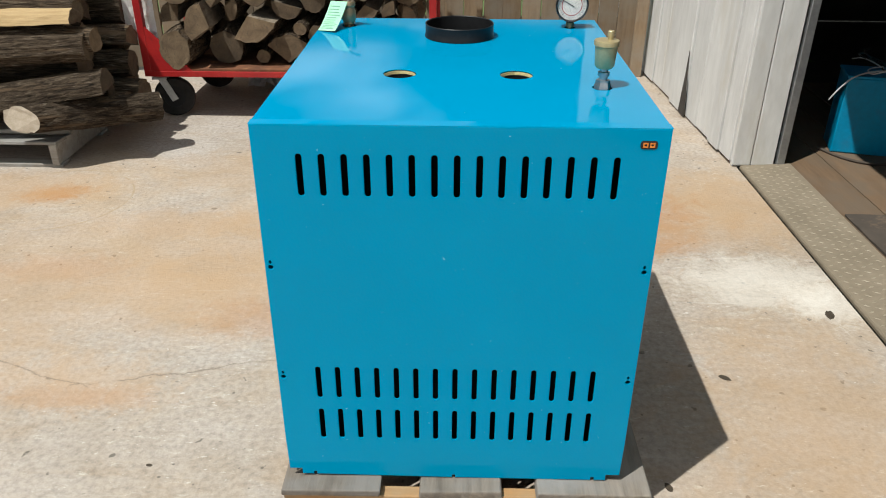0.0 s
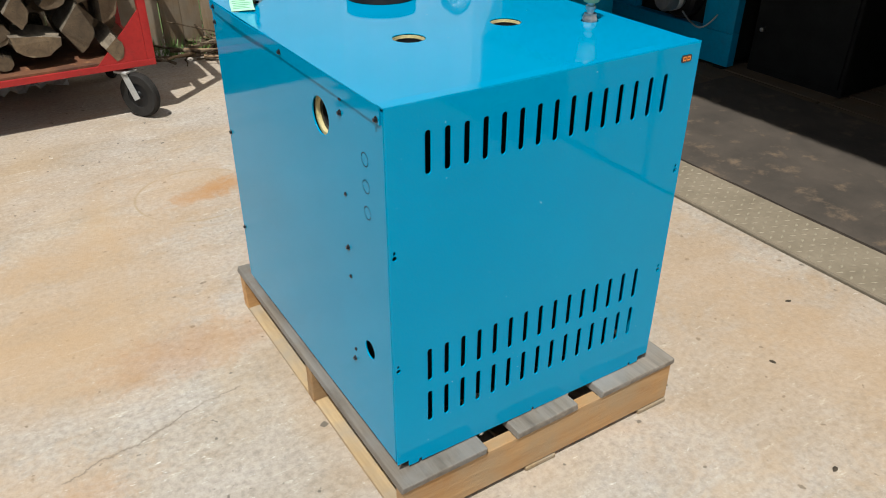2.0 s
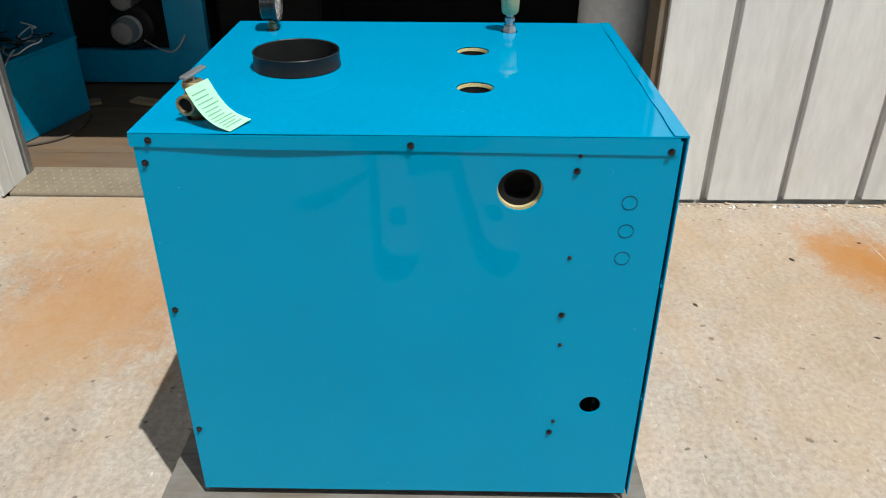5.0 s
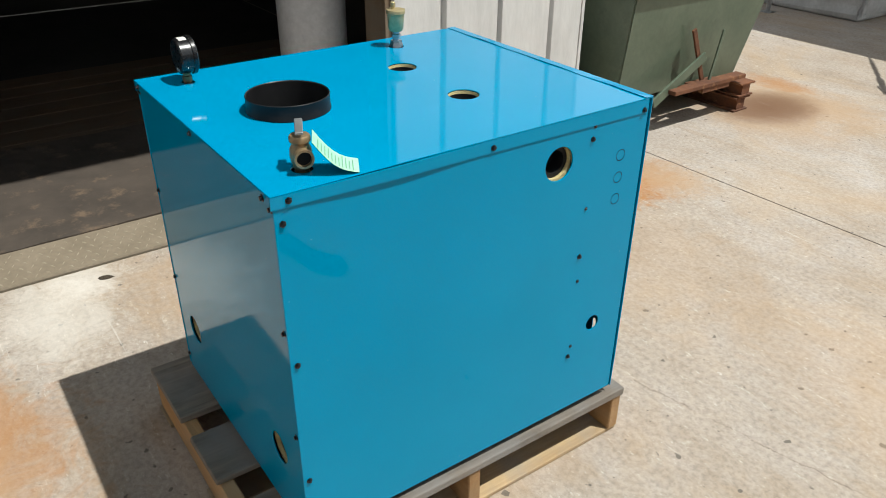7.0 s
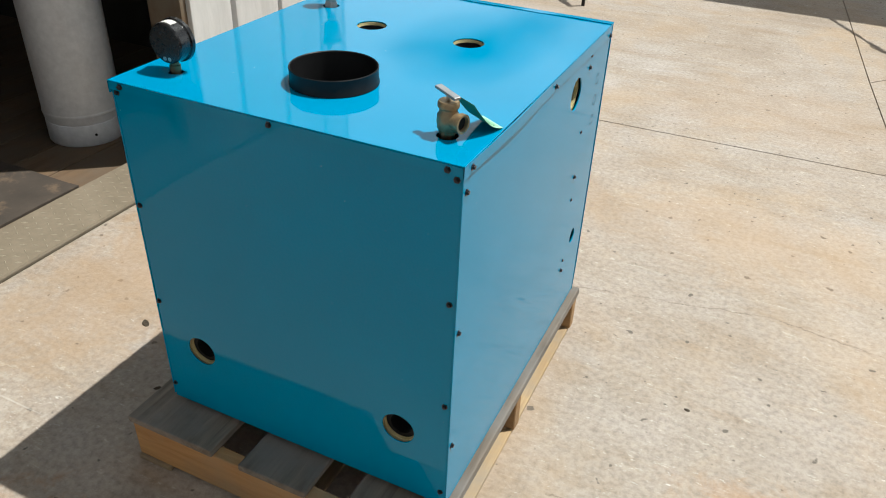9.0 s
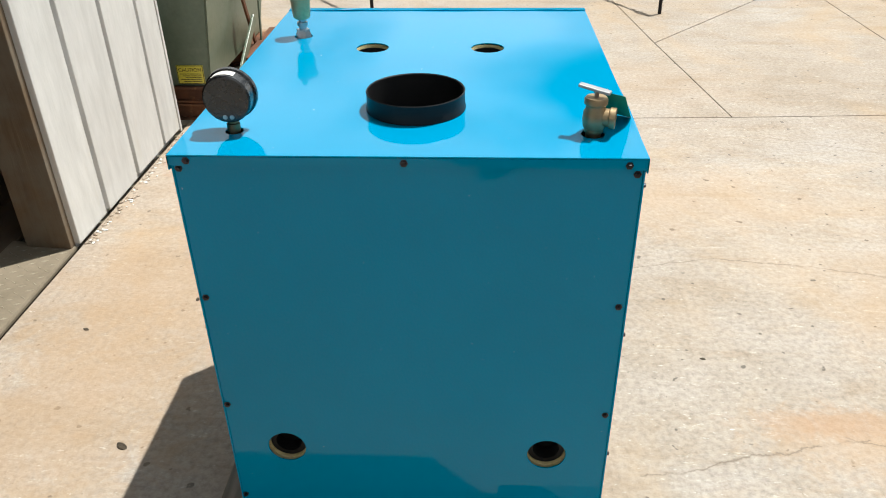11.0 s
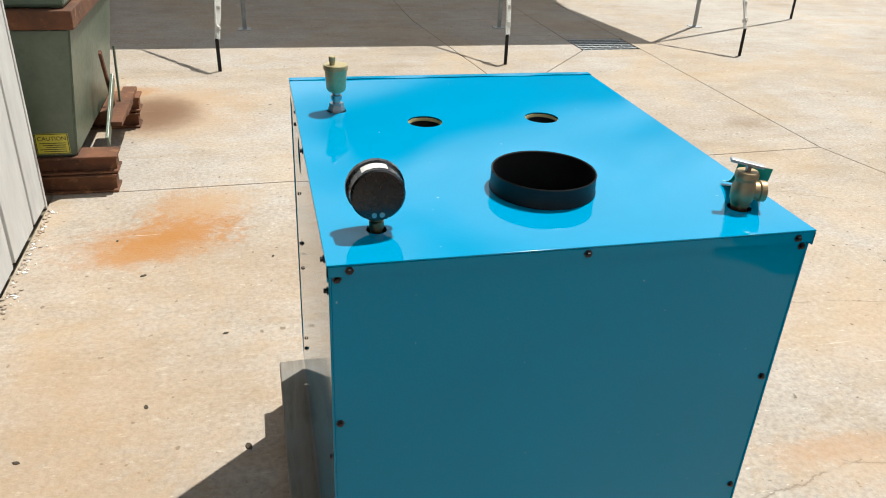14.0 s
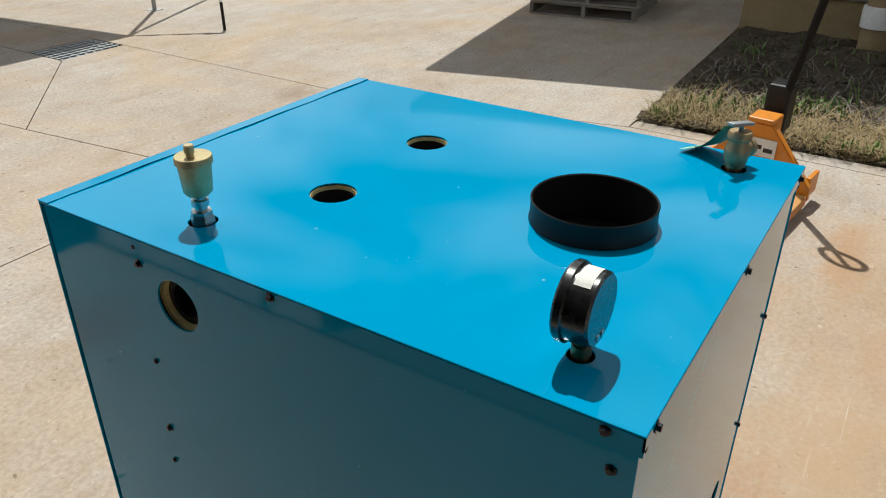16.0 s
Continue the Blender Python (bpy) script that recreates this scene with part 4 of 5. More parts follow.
# room shell, its darkness put into the board colour
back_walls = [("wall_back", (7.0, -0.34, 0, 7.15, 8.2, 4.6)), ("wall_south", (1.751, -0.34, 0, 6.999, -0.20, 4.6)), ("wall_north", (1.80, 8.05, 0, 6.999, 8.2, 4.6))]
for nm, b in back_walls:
    thing(nm, "workshop board wall coloured dark as the unlit room", "wall", kind="structure", data=finish(nm, box(*b), M["room_shade_rot"]))
# unseen overhang, added to cut sky light on the boiler's right side
thing("roof_sky_blocker", "unseen overhang added to block sky above the yard", "roof", kind="structure", data=finish("roof_sky_blocker", box(0.92, -0.7, 4.76, 7.3, 8.5, 4.9), M["grey_wall"]))
thing("ceiling", "workshop ceiling coloured dark as the unlit room", "ceiling", kind="structure", data=finish("ceiling", box(1.50, -0.5, 4.601, 7.2, 8.3, 4.75), M["room_shade_rot"]))
jamb = thing("trim_jamb_near", "brown weathered door jamb of the workshop", "trim", kind="structure", data=finish("trim", box(1.607, 0.9215, 0.0, 1.80, 0.960, 3.94, 0.003), M["fence"]))
jamb2 = thing("trim_jamb_far", "white boarded return of the workshop doorway", "trim", kind="structure", data=finish("trim", box(1.560, 4.026, 0.0, 1.785, 4.0575, 3.94, 0.003), M["white_wall"]))
for a, c in ((1.556, 1.655), (1.662, 1.786)):
    part("board", box(a, 4.010, 0.012, c, 4.0255, 3.94, 0.003, 2), M["white_wall"], jamb2)
thing("trim_track", "grey metal door track strip", "trim", kind="structure", data=finish("trim", box(1.800, 4.000, 0.011, 1.846, 4.050, 3.9, 0.004), M["galv"]))

floor = thing("floor", "worn wooden workshop floor planks", "floor", kind="structure", data=finish("floor", box(1.88, -0.199, -0.05, 6.999, 8.049, -0.012), M["room_shade_rot"]))
FL = [finish("plank", box(-0.115, -1.5, -0.0118, 0.115, 1.5, 0.010, 0.003, 1, None, 0.002, rng), M["shop_floor"]) for _ in range(3)]
for i in range(12):
    for j in range(2):
        part("plank", FL[(i + j) % 3], None, floor, "", Matrix.Translation((2.0 + 0.236 * i, 1.2 + 3.02 * j + (i % 3) * 0.02, 0)))
mat_o = thing("floor_mat", "dirty dark rubber mat on the workshop floor", "mat")
bm = bmesh.new()
mr = random.Random(5)
n1, n2 = 16, 24
g = [[bm.verts.new((1.905 + 1.30 * i / n1, 1.46 + 1.90 * j / n2, 0.018 + 0.006 * mr.random())) for j in range(n2 + 1)] for i in range(n1 + 1)]
for i in range(n1):
    for j in range(n2):
        bm.faces.new((g[i][j], g[i + 1][j], g[i + 1][j + 1], g[i][j + 1]))
r = bmesh.ops.extrude_face_region(bm, geom=bm.faces[:])
for e in r["geom"]:
    if isinstance(e, bmesh.types.BMVert):
        e.co.z = 0.0115
bmesh.ops.recalc_face_normals(bm, faces=bm.faces[:])
part("rubber_sheet", bm, M["mat"], mat_o)

plate = thing("threshold_plate", "worn aluminium tread plate across the workshop doorway", "threshold plate")
bm = bmesh.new()
prof = [(1.600, 0.001), (1.604, 0.010), (1.865, 0.026), (1.879, 0.026), (1.879, -0.01), (1.600, -0.01)]
a = [bm.verts.new((x, 0.925, z)) for x, z in prof]
c = [bm.verts.new((x, 4.009, z)) for x, z in prof]
bm.faces.new(a)
bm.faces.new(c[::-1])
for i in range(6):
    bm.faces.new((a[i], c[i], c[(i + 1) % 6], a[(i + 1) % 6]))
bmesh.ops.recalc_face_normals(bm, faces=bm.faces[:])
part("sheet", bm, M["plate"], plate)
bm = bmesh.new()
for i in range(6):
    for j in range(66):
        x, y = 1.63 + 0.042 * i, 0.95 + 0.0465 * j + (0.023 if i % 2 else 0)
        if y > 3.99:
            continue
        z = 0.010 + (x - 1.604) * 0.0613
        s = 1 if (i + j) % 2 else -1
        dx, dy = 0.017, 0.0085 * s
        k = [bm.verts.new((x + p, y + q, z + 0.0002)) for p, q in ((-dx, -dy), (0.003, -0.005), (dx, dy), (-0.003, 0.005))]
        t = bm.verts.new((x, y, z + 0.002))
        for q in range(4):
            bm.faces.new((k[q], k[(q + 1) % 4], t))
bmesh.ops.recalc_face_normals(bm, faces=bm.faces[:])
tagged(part("tread_pattern", bm, M["tread"], plate, "raised diamond tread"), kind="stuff")

# propane cylinder
tank = thing("gas_cylinder", "tall white gas cylinder standing inside the doorway", "gas cylinder", Matrix.Translation((2.33, 1.00, 0.011)))
round_part("body", [(0.0, 0.05), (0.12, 0.052), (0.165, 0.075), (0.188, 0.13), (0.190, 0.17), (0.190, 0.98), (0.183, 1.04), (0.155, 1.10), (0.10, 1.135), (0.0, 1.145)], M["tank"], tank, None, "", 56)
round_part("foot_ring", [(0.172, 0.0), (0.182, 0.0), (0.187, 0.008), (0.187, 0.104), (0.183, 0.112), (0.172, 0.112)], M["tank"], tank, None, "", 56, True)
# flat black disc on the solid ring, painting the dark of a hole
round_part("foot_ring_hole_shade", [(0.0, 0.0008), (0.007, 0.0008), (0.007, 0.0)], M["black"], tank, Matrix.Translation((-0.187 * math.cos(0.5), 0.187 * math.sin(0.5), 0.06)) @ pose(0, 0, 0, 0, 0, -28.6) @ pose(0, 0, 0, 0, -90, 0), "", 16)
round_part("weld_band", [(0.1895, 0.150), (0.1925, 0.155), (0.1925, 0.165), (0.1895, 0.170)], M["tank"], tank, None, "", 56)
round_part("collar", [(0.105, 1.12), (0.110, 1.12), (0.110, 1.28), (0.105, 1.28)], M["tank"], tank, None, "", 40, True)
round_part("valve", [(0.0, 1.13), (0.02, 1.13), (0.02, 1.22), (0.035, 1.22), (0.035, 1.25), (0.0, 1.25)], M["brass"], tank, None, "", 16)

for x, y, a, ln in ((2.88, 4.20, 24, 0.24), (2.93, 3.80, -20, 0.20)):
    thing("board_offcut", "pale sawn board offcut on the workshop floor", "offcut", Matrix.Translation((x, y, 0.0105)) @ pose(0, 0, 0, 0, 0, a), "offcuts on the floor",
                  data=finish("board_offcut", box(-0.045, -ln / 2, 0, 0.045, ln / 2, 0.018, 0.002, 1), M["pine_y"]))

# small blue cabinet with cables
cab = thing("small_blue_cabinet", "small blue steel cabinet with loose cables on top", "cabinet", Matrix.Translation((2.20, 4.24, 0)) @ pose(0, 0, 0, 0, 0, -14) @ Matrix.Translation((-2.16, -4.26, 0)))
part("body", box(2.16, 4.26, 0.012, 2.76, 4.50, 0.455, 0.008), M["blue_old"], cab)
part("top_lip", box(2.155, 4.252, 0.4555, 2.775, 4.51, 0.470, 0.004), M["blue_old"], cab)
cr = random.Random(3)
for i in range(9):
    p = Vector((2.42 + cr.uniform(-0.08, 0.12), 4.36 + cr.uniform(-0.06, 0.08), 0.50))
    pts = [p]
    for k in range(5):
        p = p + Vector((cr.uniform(-0.11, 0.10), cr.uniform(-0.09, 0.06), cr.uniform(-0.03, 0.05)))
        p.z = max(0.478, p.z)
        pts.append(p)
    tube(pts, 0.0042, M["plastic_wrap"] if i % 2 else M["black_plastic"], "cable", cab, smooth_path=True)
tube([(2.36, 4.33, 0.49), (2.25, 4.26, 0.50), (2.14, 4.235, 0.44), (2.08, 4.23, 0.33)], 0.0045, M["plastic_wrap"], "cable", cab, smooth_path=True)
tube([(2.1, 4.3, 0.02), (2.2, 4.12, 0.02), (2.45, 4.08, 0.02), (2.68, 4.2, 0.02)], 0.008, M["mat"], "cable", cab, smooth_path=True)

# large blue machine with a blower
mach = thing("blue_machine", "large blue furnace with a black front and a blower", "furnace")
part("base_rail", box(3.27, 3.46, 0.035, 3.34, 4.95, 0.255, 0.006), M["blue_old"], mach)
part("post", box(3.27, 3.46, 0.2555, 3.34, 3.72, 1.90, 0.006), M["blue_old"], mach)
part("post", box(3.27, 4.36, 0.2555, 3.34, 4.95, 1.90, 0.006), M["blue_old"], mach)
part("head_rail", box(3.27, 3.721, 1.30, 3.34, 4.359, 1.90, 0.006), M["blue_old"], mach)
part("black_front", box(3.345, 3.5, 0.05, 4.6, 4.93, 1.89), M["black"], mach)
for y in (3.5, 4.85):
    part("foot", box(3.28, y, 0.0105, 3.33, y + 0.08, 0.0345), M["black"], mach)
blower = round_part("blower_housing", [(0.0, 0.0), (0.13, 0.0), (0.14, 0.02), (0.14, 0.10), (0.12, 0.12), (0.0, 0.12)], M["black_metal"], mach, Matrix.Translation((3.344, 3.93, 0.415)) @ TO_X_NEG, "black blower housing", 36)
round_part("motor", [(0.0, 0.12), (0.075, 0.12), (0.080, 0.13), (0.080, 0.25), (0.065, 0.275), (0.0, 0.28)], M["galv"], blower, None, "grey electric motor", 28)
round_part("motor_band", [(0.0815, 0.15), (0.0835, 0.15), (0.0835, 0.19), (0.0815, 0.19)], M["white_label"], blower, None, "", 28, True)
m2 = round_part("gear_motor", [(0.0, 0.0), (0.06, 0.0), (0.065, 0.01), (0.065, 0.19), (0.05, 0.21), (0.0, 0.21)], M["galv"], mach, Matrix.Translation((3.344, 3.935, 0.60)) @ TO_X_NEG, "grey gear motor", 24)
tube([(3.2, 3.85, 0.34), (3.18, 3.72, 0.26), (3.22, 3.64, 0.27), (3.26, 3.60, 0.36)], 0.006, M["galv"], "conduit", mach, smooth_path=True)
bcab = thing("black_cabinet", "black steel cabinet in the dark workshop", "cabinet")
part("body", box(3.43, 2.72, 0.0105, 4.5, 3.42, 1.85, 0.01), M["black"], bcab)
cdoor = part("door", box(3.412, 2.74, 0.06, 3.4295, 3.40, 1.82, 0.006), M["black"], bcab)
round_part("latch", [(0.0, 0.0), (0.014, 0.0), (0.014, 0.02), (0.0, 0.022)], M["steel"], cdoor, Matrix.Translation((3.412, 3.34, 0.30)) @ TO_X_NEG, "steel latch", 12)

# ---- fence and brush ----
fence = thing("fence", "vertical cedar plank fence behind the log cart", "fence", kind="structure")
FM = [finish("plank", box(-0.0705, -0.010, 0.03, 0.0705, 0.010, 1.85 + 0.01 * k, 0.003, 1, None, 0.0025, rng), M["fence"]) for k in range(4)]
for i in range(52):
    part("plank", FM[rng.randrange(4)], None, fence, "", Matrix.Translation((1.27 - 0.1455 * i, 5.90 + rng.uniform(-0.004, 0.004), 0)) @ pose(0, 0, 0, 0, rng.uniform(-0.35, 0.35), rng.choice((0, 180))))
for z in (0.35, 1.5):
    part("fence_rail", box(-6.3, 5.913, z, 1.33, 5.952, z + 0.09, 0.003), M["fence"], fence)
part("fence_post", box(1.33, 5.86, 0.0, 1.42, 5.95, 0.75, 0.004), M["fence"], fence)


def blades(n, place, length, width, mat, name, label, category, rng, lean=0.8, lean_from=0.15):
    vs, fs = [], []
    for _ in range(n):
        x, y, z = place()
        h, a = rng.uniform(*length), rng.uniform(0, 2 * math.pi)
        ln = rng.uniform(lean_from, lean) * h
        dx, dy = math.cos(a), math.sin(a)
        w = width * rng.uniform(0.6, 1.3)
        px, py = -dy * w, dx * w
        up = math.sqrt(max(0.0001, h * h - ln * ln))
        b = len(vs)
        vs += [(x - px, y - py, z), (x + px, y + py, z), (x + dx * ln * 0.45 + px * 0.8, y + dy * ln * 0.45 + py * 0.8, z + up * 0.62), (x + dx * ln * 0.45 - px * 0.8, y + dy * ln * 0.45 - py * 0.8, z + up * 0.62), (x + dx * ln, y + dy * ln, z + up * (1.0 if ln < 0.6 * h else 0.75))]
        fs += [(b, b + 1, b + 2, b + 3), (b + 3, b + 2, b + 4)]
    me = bpy.data.meshes.new(name)
    me.from_pydata(vs, [], fs)
    me.materials.append(mat)
    return thing(name, label, category, kind="stuff", data=me)


def stick_pile(n, place, length, radius, mat, name, label, category, rng, tilt=0.35):
    bm = bmesh.new()
    for _ in range(n):
        p, ln, a, t, r0 = Vector(place()), rng.uniform(*length), rng.uniform(0, 2 * math.pi), rng.uniform(-0.03, tilt), rng.uniform(*radius)
        d = Vector((math.cos(a) * math.cos(t), math.sin(a) * math.cos(t), math.sin(t)))
        if p.x + d.x * ln > 1.15:
            d.x = -abs(d.x)
        q = d.to_track_quat("Z", "Y").to_matrix()
        prev = None
        for k in range(4):
            u = k / 3
            cc = p + d * (ln * u) + Vector((rng.uniform(-1, 1), rng.uniform(-1, 1), 0)) * ln * 0.02
            cc.z = max(cc.z, r0 * 0.8)
            ring = [bm.verts.new(cc + q @ Vector((math.cos(h) * r0 * (1 - 0.5 * u), math.sin(h) * r0 * (1 - 0.5 * u), 0))) for h in [i * math.pi * 2 / 5 for i in range(5)]]
            if prev:
                for i in range(5):
                    bm.faces.new((prev[i], prev[(i + 1) % 5], ring[(i + 1) % 5], ring[i]))
            else:
                bm.faces.new(ring[::-1])
            prev = ring
        bm.faces.new(prev)
    return thing(name, label, category, kind="stuff", data=finish(name, bm, mat))


rng = random.Random(8)
stick_pile(46, lambda: (rng.uniform(0.05, 1.12), rng.uniform(5.52, 5.80), rng.uniform(0.01, 0.09)), (0.25, 0.75), (0.006, 0.016), M["bark"], "brush_pile", "grey dead sticks heaped at the fence foot", "brush", rng)
stick_pile(16, lambda: (rng.uniform(0.3, 1.1), rng.uniform(5.58, 5.80), rng.uniform(0.01, 0.06)), (0.2, 0.5), (0.012, 0.024), M["kindling"], "split_kindling", "pale split kindling at the fence foot", "kindling", rng, 0.2)
blades(260, lambda: (rng.uniform(-0.2, 0.5), rng.uniform(5.7, 5.88), 0), (0.05, 0.16), 0.004, M["leaf"], "fence_weeds", "small green weeds along the fence foot", "weeds", rng)
thing("lawn", "green lawn strip beyond the fence", "grass", kind="structure", data=finish("lawn", box(-8, 6.42, -0.08, 3, 30, -0.012), M["grass"]))
blades(1500, lambda: (rng.uniform(1.3, 2.0), rng.uniform(6.45, 9.0), -0.015), (0.08, 0.25), 0.006, M["leaf"], "lawn_grass", "long green grass beyond the fence", "grass", rng)


# ---- firewood ----
def log_mesh(r, ln, rng, kind):
    """A log along y from 0 to ln: round, half or quarter section, bark outside, paler cut and split faces."""
    bm = bmesh.new()
    if kind == "round":
        sec = [(math.cos(a) * r * rng.uniform(0.90, 1.07), math.sin(a) * r * rng.uniform(0.90, 1.07)) for a in [2 * math.pi * i / 22 for i in range(22)]]
        bark = [True] * 22
    else:
        span = math.pi if kind == "half" else math.pi * 0.62
        k = 9
        a0 = math.pi / 2 - span / 2
        R = r * (1.15 if kind == "half" else 1.55)
        arc = [(math.cos(a0 + span * i / k) * R * rng.uniform(0.95, 1.04), math.sin(a0 + span * i / k) * R * rng.uniform(0.95, 1.04) - R * 0.5) for i in range(k + 1)]
        if kind == "half":
            sec = arc + [(arc[-1][0] * 0.3, arc[-1][1] + r * rng.uniform(-0.08, 0.06))]
            bark = [True] * k + [False, False]
        else:
            sec = arc + [(rng.uniform(-0.1, 0.1) * r, -R * 0.55)]
            bark = [True] * k + [False, False]
    n = len(sec)
    rows = []
    bend = rng.uniform(-0.02, 0.02)
    for j in range(11):
        u = j / 10
        s = 1 + 0.06 * math.sin(u * 3 + r * 50)
        rows.append([bm.verts.new((x * s + bend * math.sin(math.pi * u) + rng.uniform(-1, 1) * r * 0.05, ln * u + (rng.uniform(-1, 1) * 0.006), z * s + rng.uniform(-1, 1) * r * 0.05)) for x, z in sec])
    for p, q in zip(rows, rows[1:]):
        for i in range(n):
            f = bm.faces.new((p[i], p[(i + 1) % n], q[(i + 1) % n], q[i]))
            f.material_index = 0 if bark[i] else 2
    for row in (rows[0], rows[-1]):
        f = bm.faces.new(row)
        f.material_index = 1
        if kind == "round":
            bmesh.ops.inset_region(bm, faces=[f], thickness=r * 0.085, use_even_offset=False)
            f.material_index = 1
            for e in f.edges:
                for g in e.link_faces:
                    if g is not f and len(g.verts) == 4 and abs(g.normal.y) > 0.8:
                        g.material_index = 0
    bmesh.ops.recalc_face_normals(bm, faces=bm.faces[:])
    return finish("log", bm, [M["bark"], M["cut"], M["split"]])


def pack(width, height, rng, rmin, rmax):
    """Rest circles on one another in a bin, lowest place first."""
    done = []
    for _ in range(400):
        r = rng.uniform(rmin, rmax)
        best = None
        for k in range(50):
            x = rng.uniform(r, width - r)
            z = r
            for cx, cz, cr_ in done:
                dx = abs(x - cx)
                if dx < r + cr_:
                    z = max(z, cz + math.sqrt((r + cr_) ** 2 - dx * dx))
            if best is None or z < best[1]:
                best = (x, z)
        if best[1] + r < height:
            done.append((*best, r))
    return done


rng = random.Random(31)
LABEL = {"round": "round barky firewood log with a sawn end", "half": "half-split firewood log with pale split face", "quarter": "quarter-split firewood wedge with rough bark"}
CART_LOGS = {k: [log_mesh(1.0, 1.0, rng, k) for _ in range(5)] for k in ("round", "half", "quarter")}
for y0 in (4.735, 5.19):
    for x, z, r in pack(1.72, 1.05, rng, 0.042, 0.125):
        k = rng.choices(("round", "half", "quarter"), (0.38, 0.24, 0.38))[0]
        m = Matrix.Translation((-1.93 + x, y0 + rng.uniform(-0.05, 0.13), 0.335 + z)) @ pose(0, 0, 0, rng.uniform(-2, 2), 0, rng.uniform(-4, 4)) @ pose(0, 0, 0, 0, rng.choice((0, 90, 150, 200, 300)) + rng.uniform(-20, 20), 0)
        ob = thing("firewood_log", LABEL[k], "log", m, "logs on the red cart", data=CART_LOGS[k][rng.randrange(5)])
        ob.scale = (r * rng.uniform(0.82, 0.98), 0.38 * rng.uniform(0.85, 1.05), r * rng.uniform(0.82, 0.98))

# red cart
cart = thing("log_cart", "red steel rolling cart loaded with firewood", "cart")
CX0, CX1, CY0, CY1 = -2.005, -0.140, 4.72, 5.62
for y in (CY0, CY1 - 0.05):
    part("side_bar", box(CX0, y, 0.284, CX1, y + 0.05, 0.320, 0.003), M["red"], cart)
for x in (CX0, -1.1, CX1 - 0.05):
    part("cross_bar", box(x, CY0 + 0.051, 0.272, x + 0.05, CY1 - 0.051, 0.318, 0.003), M["red"], cart)
part("deck", box(CX0 + 0.03, CY0 + 0.01, 0.3205, CX1 - 0.03, CY1 - 0.01, 0.333), M["rust"], cart, "rusty sheet deck")
for x, s in ((CX0, 1), (CX1, -1)):
    for y in (CY0, CY1 - 0.045):
        xa, xb = sorted((x, x + s * 0.045))
        part("post", box(xa, y, 0.3205, xb, y + 0.045, 1.35, 0.003), M["red"], cart)
    xa, xb = sorted((x, x + s * 0.045))
    for z in (0.85, 1.305):
        part("end_rail", box(xa, CY0 + 0.0455, z, xb, CY1 - 0.0455, z + 0.045, 0.003), M["red"], cart)
    bm = bmesh.new()
    tri = [(x + s * 0.046, 0.321), (x + s * 0.31, 0.321), (x + s * 0.046, 0.60)]
    lo = [bm.verts.new((px, CY0 + 0.002, pz)) for px, pz in tri]
    hi = [bm.verts.new((px, CY0 + 0.010, pz)) for px, pz in tri]
    bm.faces.new(lo)
    bm.faces.new(hi[::-1])
    for i in range(3):
        bm.faces.new((lo[i], hi[i], hi[(i + 1) % 3], lo[(i + 1) % 3]))
    bmesh.ops.recalc_face_normals(bm, faces=bm.faces[:])
    part("gusset", bm, M["red"], cart, "triangular red gusset plate")
for x, y, turn in ((-1.94, 4.80, 12), (-0.31, 4.765, -54), (-1.85, 5.47, 8), (-0.29, 5.47, 70)):
    caster = part("caster_fork", box(-0.045, -0.045, 0.255, 0.045, 0.045, 0.2695, 0.003), M["fork_grey"], cart, "grey swivel caster", Matrix.Translation((x, y, 0)) @ pose(0, 0, 0, 0, 0, turn))
    for sx in (-0.034, 0.028):
        part("fork_leg", box(-0.022, sx, 0.0, 0.022, sx + 0.006, 0.168, 0.002), M["fork_grey"], caster, "", Matrix.Translation((0.078, 0, 0.110)) @ pose(0, 0, 0, 0, -24, 0))
    round_part("tyre", [(0.070, -0.02), (0.118, -0.024), (0.128, -0.015), (0.130, 0.0), (0.128, 0.015), (0.118, 0.024), (0.070, 0.02)], M["rubber"], caster, Matrix.Translation((0.075, 0, 0.130)) @ pose(0, 0, 0, 90), "black rubber tyre", 32, True)
    round_part("rim", [(0.012, -0.024), (0.022, -0.024), (0.028, -0.014), (0.072, -0.014), (0.072, 0.014), (0.028, 0.014), (0.022, 0.024), (0.012, 0.024)], M["black_metal"], caster, Matrix.Translation((0.075, 0, 0.130)) @ pose(0, 0, 0, 90), "dark wheel rim", 28, True)
paper = thing("torn_sheet", "torn white sheet hanging behind the cart post", "sheet")
bm = bmesh.new()
pr = random.Random(2)
gg = [[bm.verts.new((-2.11 + 0.20 * i / 5, 4.80 + pr.uniform(-0.008, 0.008), 0.50 + 0.30 * j / 6 + pr.uniform(-0.01, 0.01))) for j in range(7)] for i in range(6)]
for i in range(5):
    for j in range(6):
        bm.faces.new((gg[i][j], gg[i + 1][j], gg[i + 1][j + 1], gg[i][j + 1]))
part("sheet_face", bm, M["white_label"], paper)
wrap = thing("plastic_sheet", "crumpled clear plastic sheet lying under the cart", "plastic sheet")
bm = bmesh.new()
gg = [[bm.verts.new((-1.55 + 1.0 * i / 24, 5.42 + 0.24 * j / 7, 0.02 + 0.10 * abs(math.sin(i * 1.9 + j * 2.3)) * pr.random() + 0.04 * (j / 7))) for j in range(8)] for i in range(25)]
for i in range(24):
    for j in range(7):
        bm.faces.new((gg[i][j], gg[i + 1][j], gg[i + 1][j + 1], gg[i][j + 1]))
part("crumpled_film", bm, M["plastic_wrap"], wrap)

# log pile on its own pallet
rng = random.Random(77)
lp = thing("log_pallet", "old grey pallet carrying the stacked logs", "pallet")
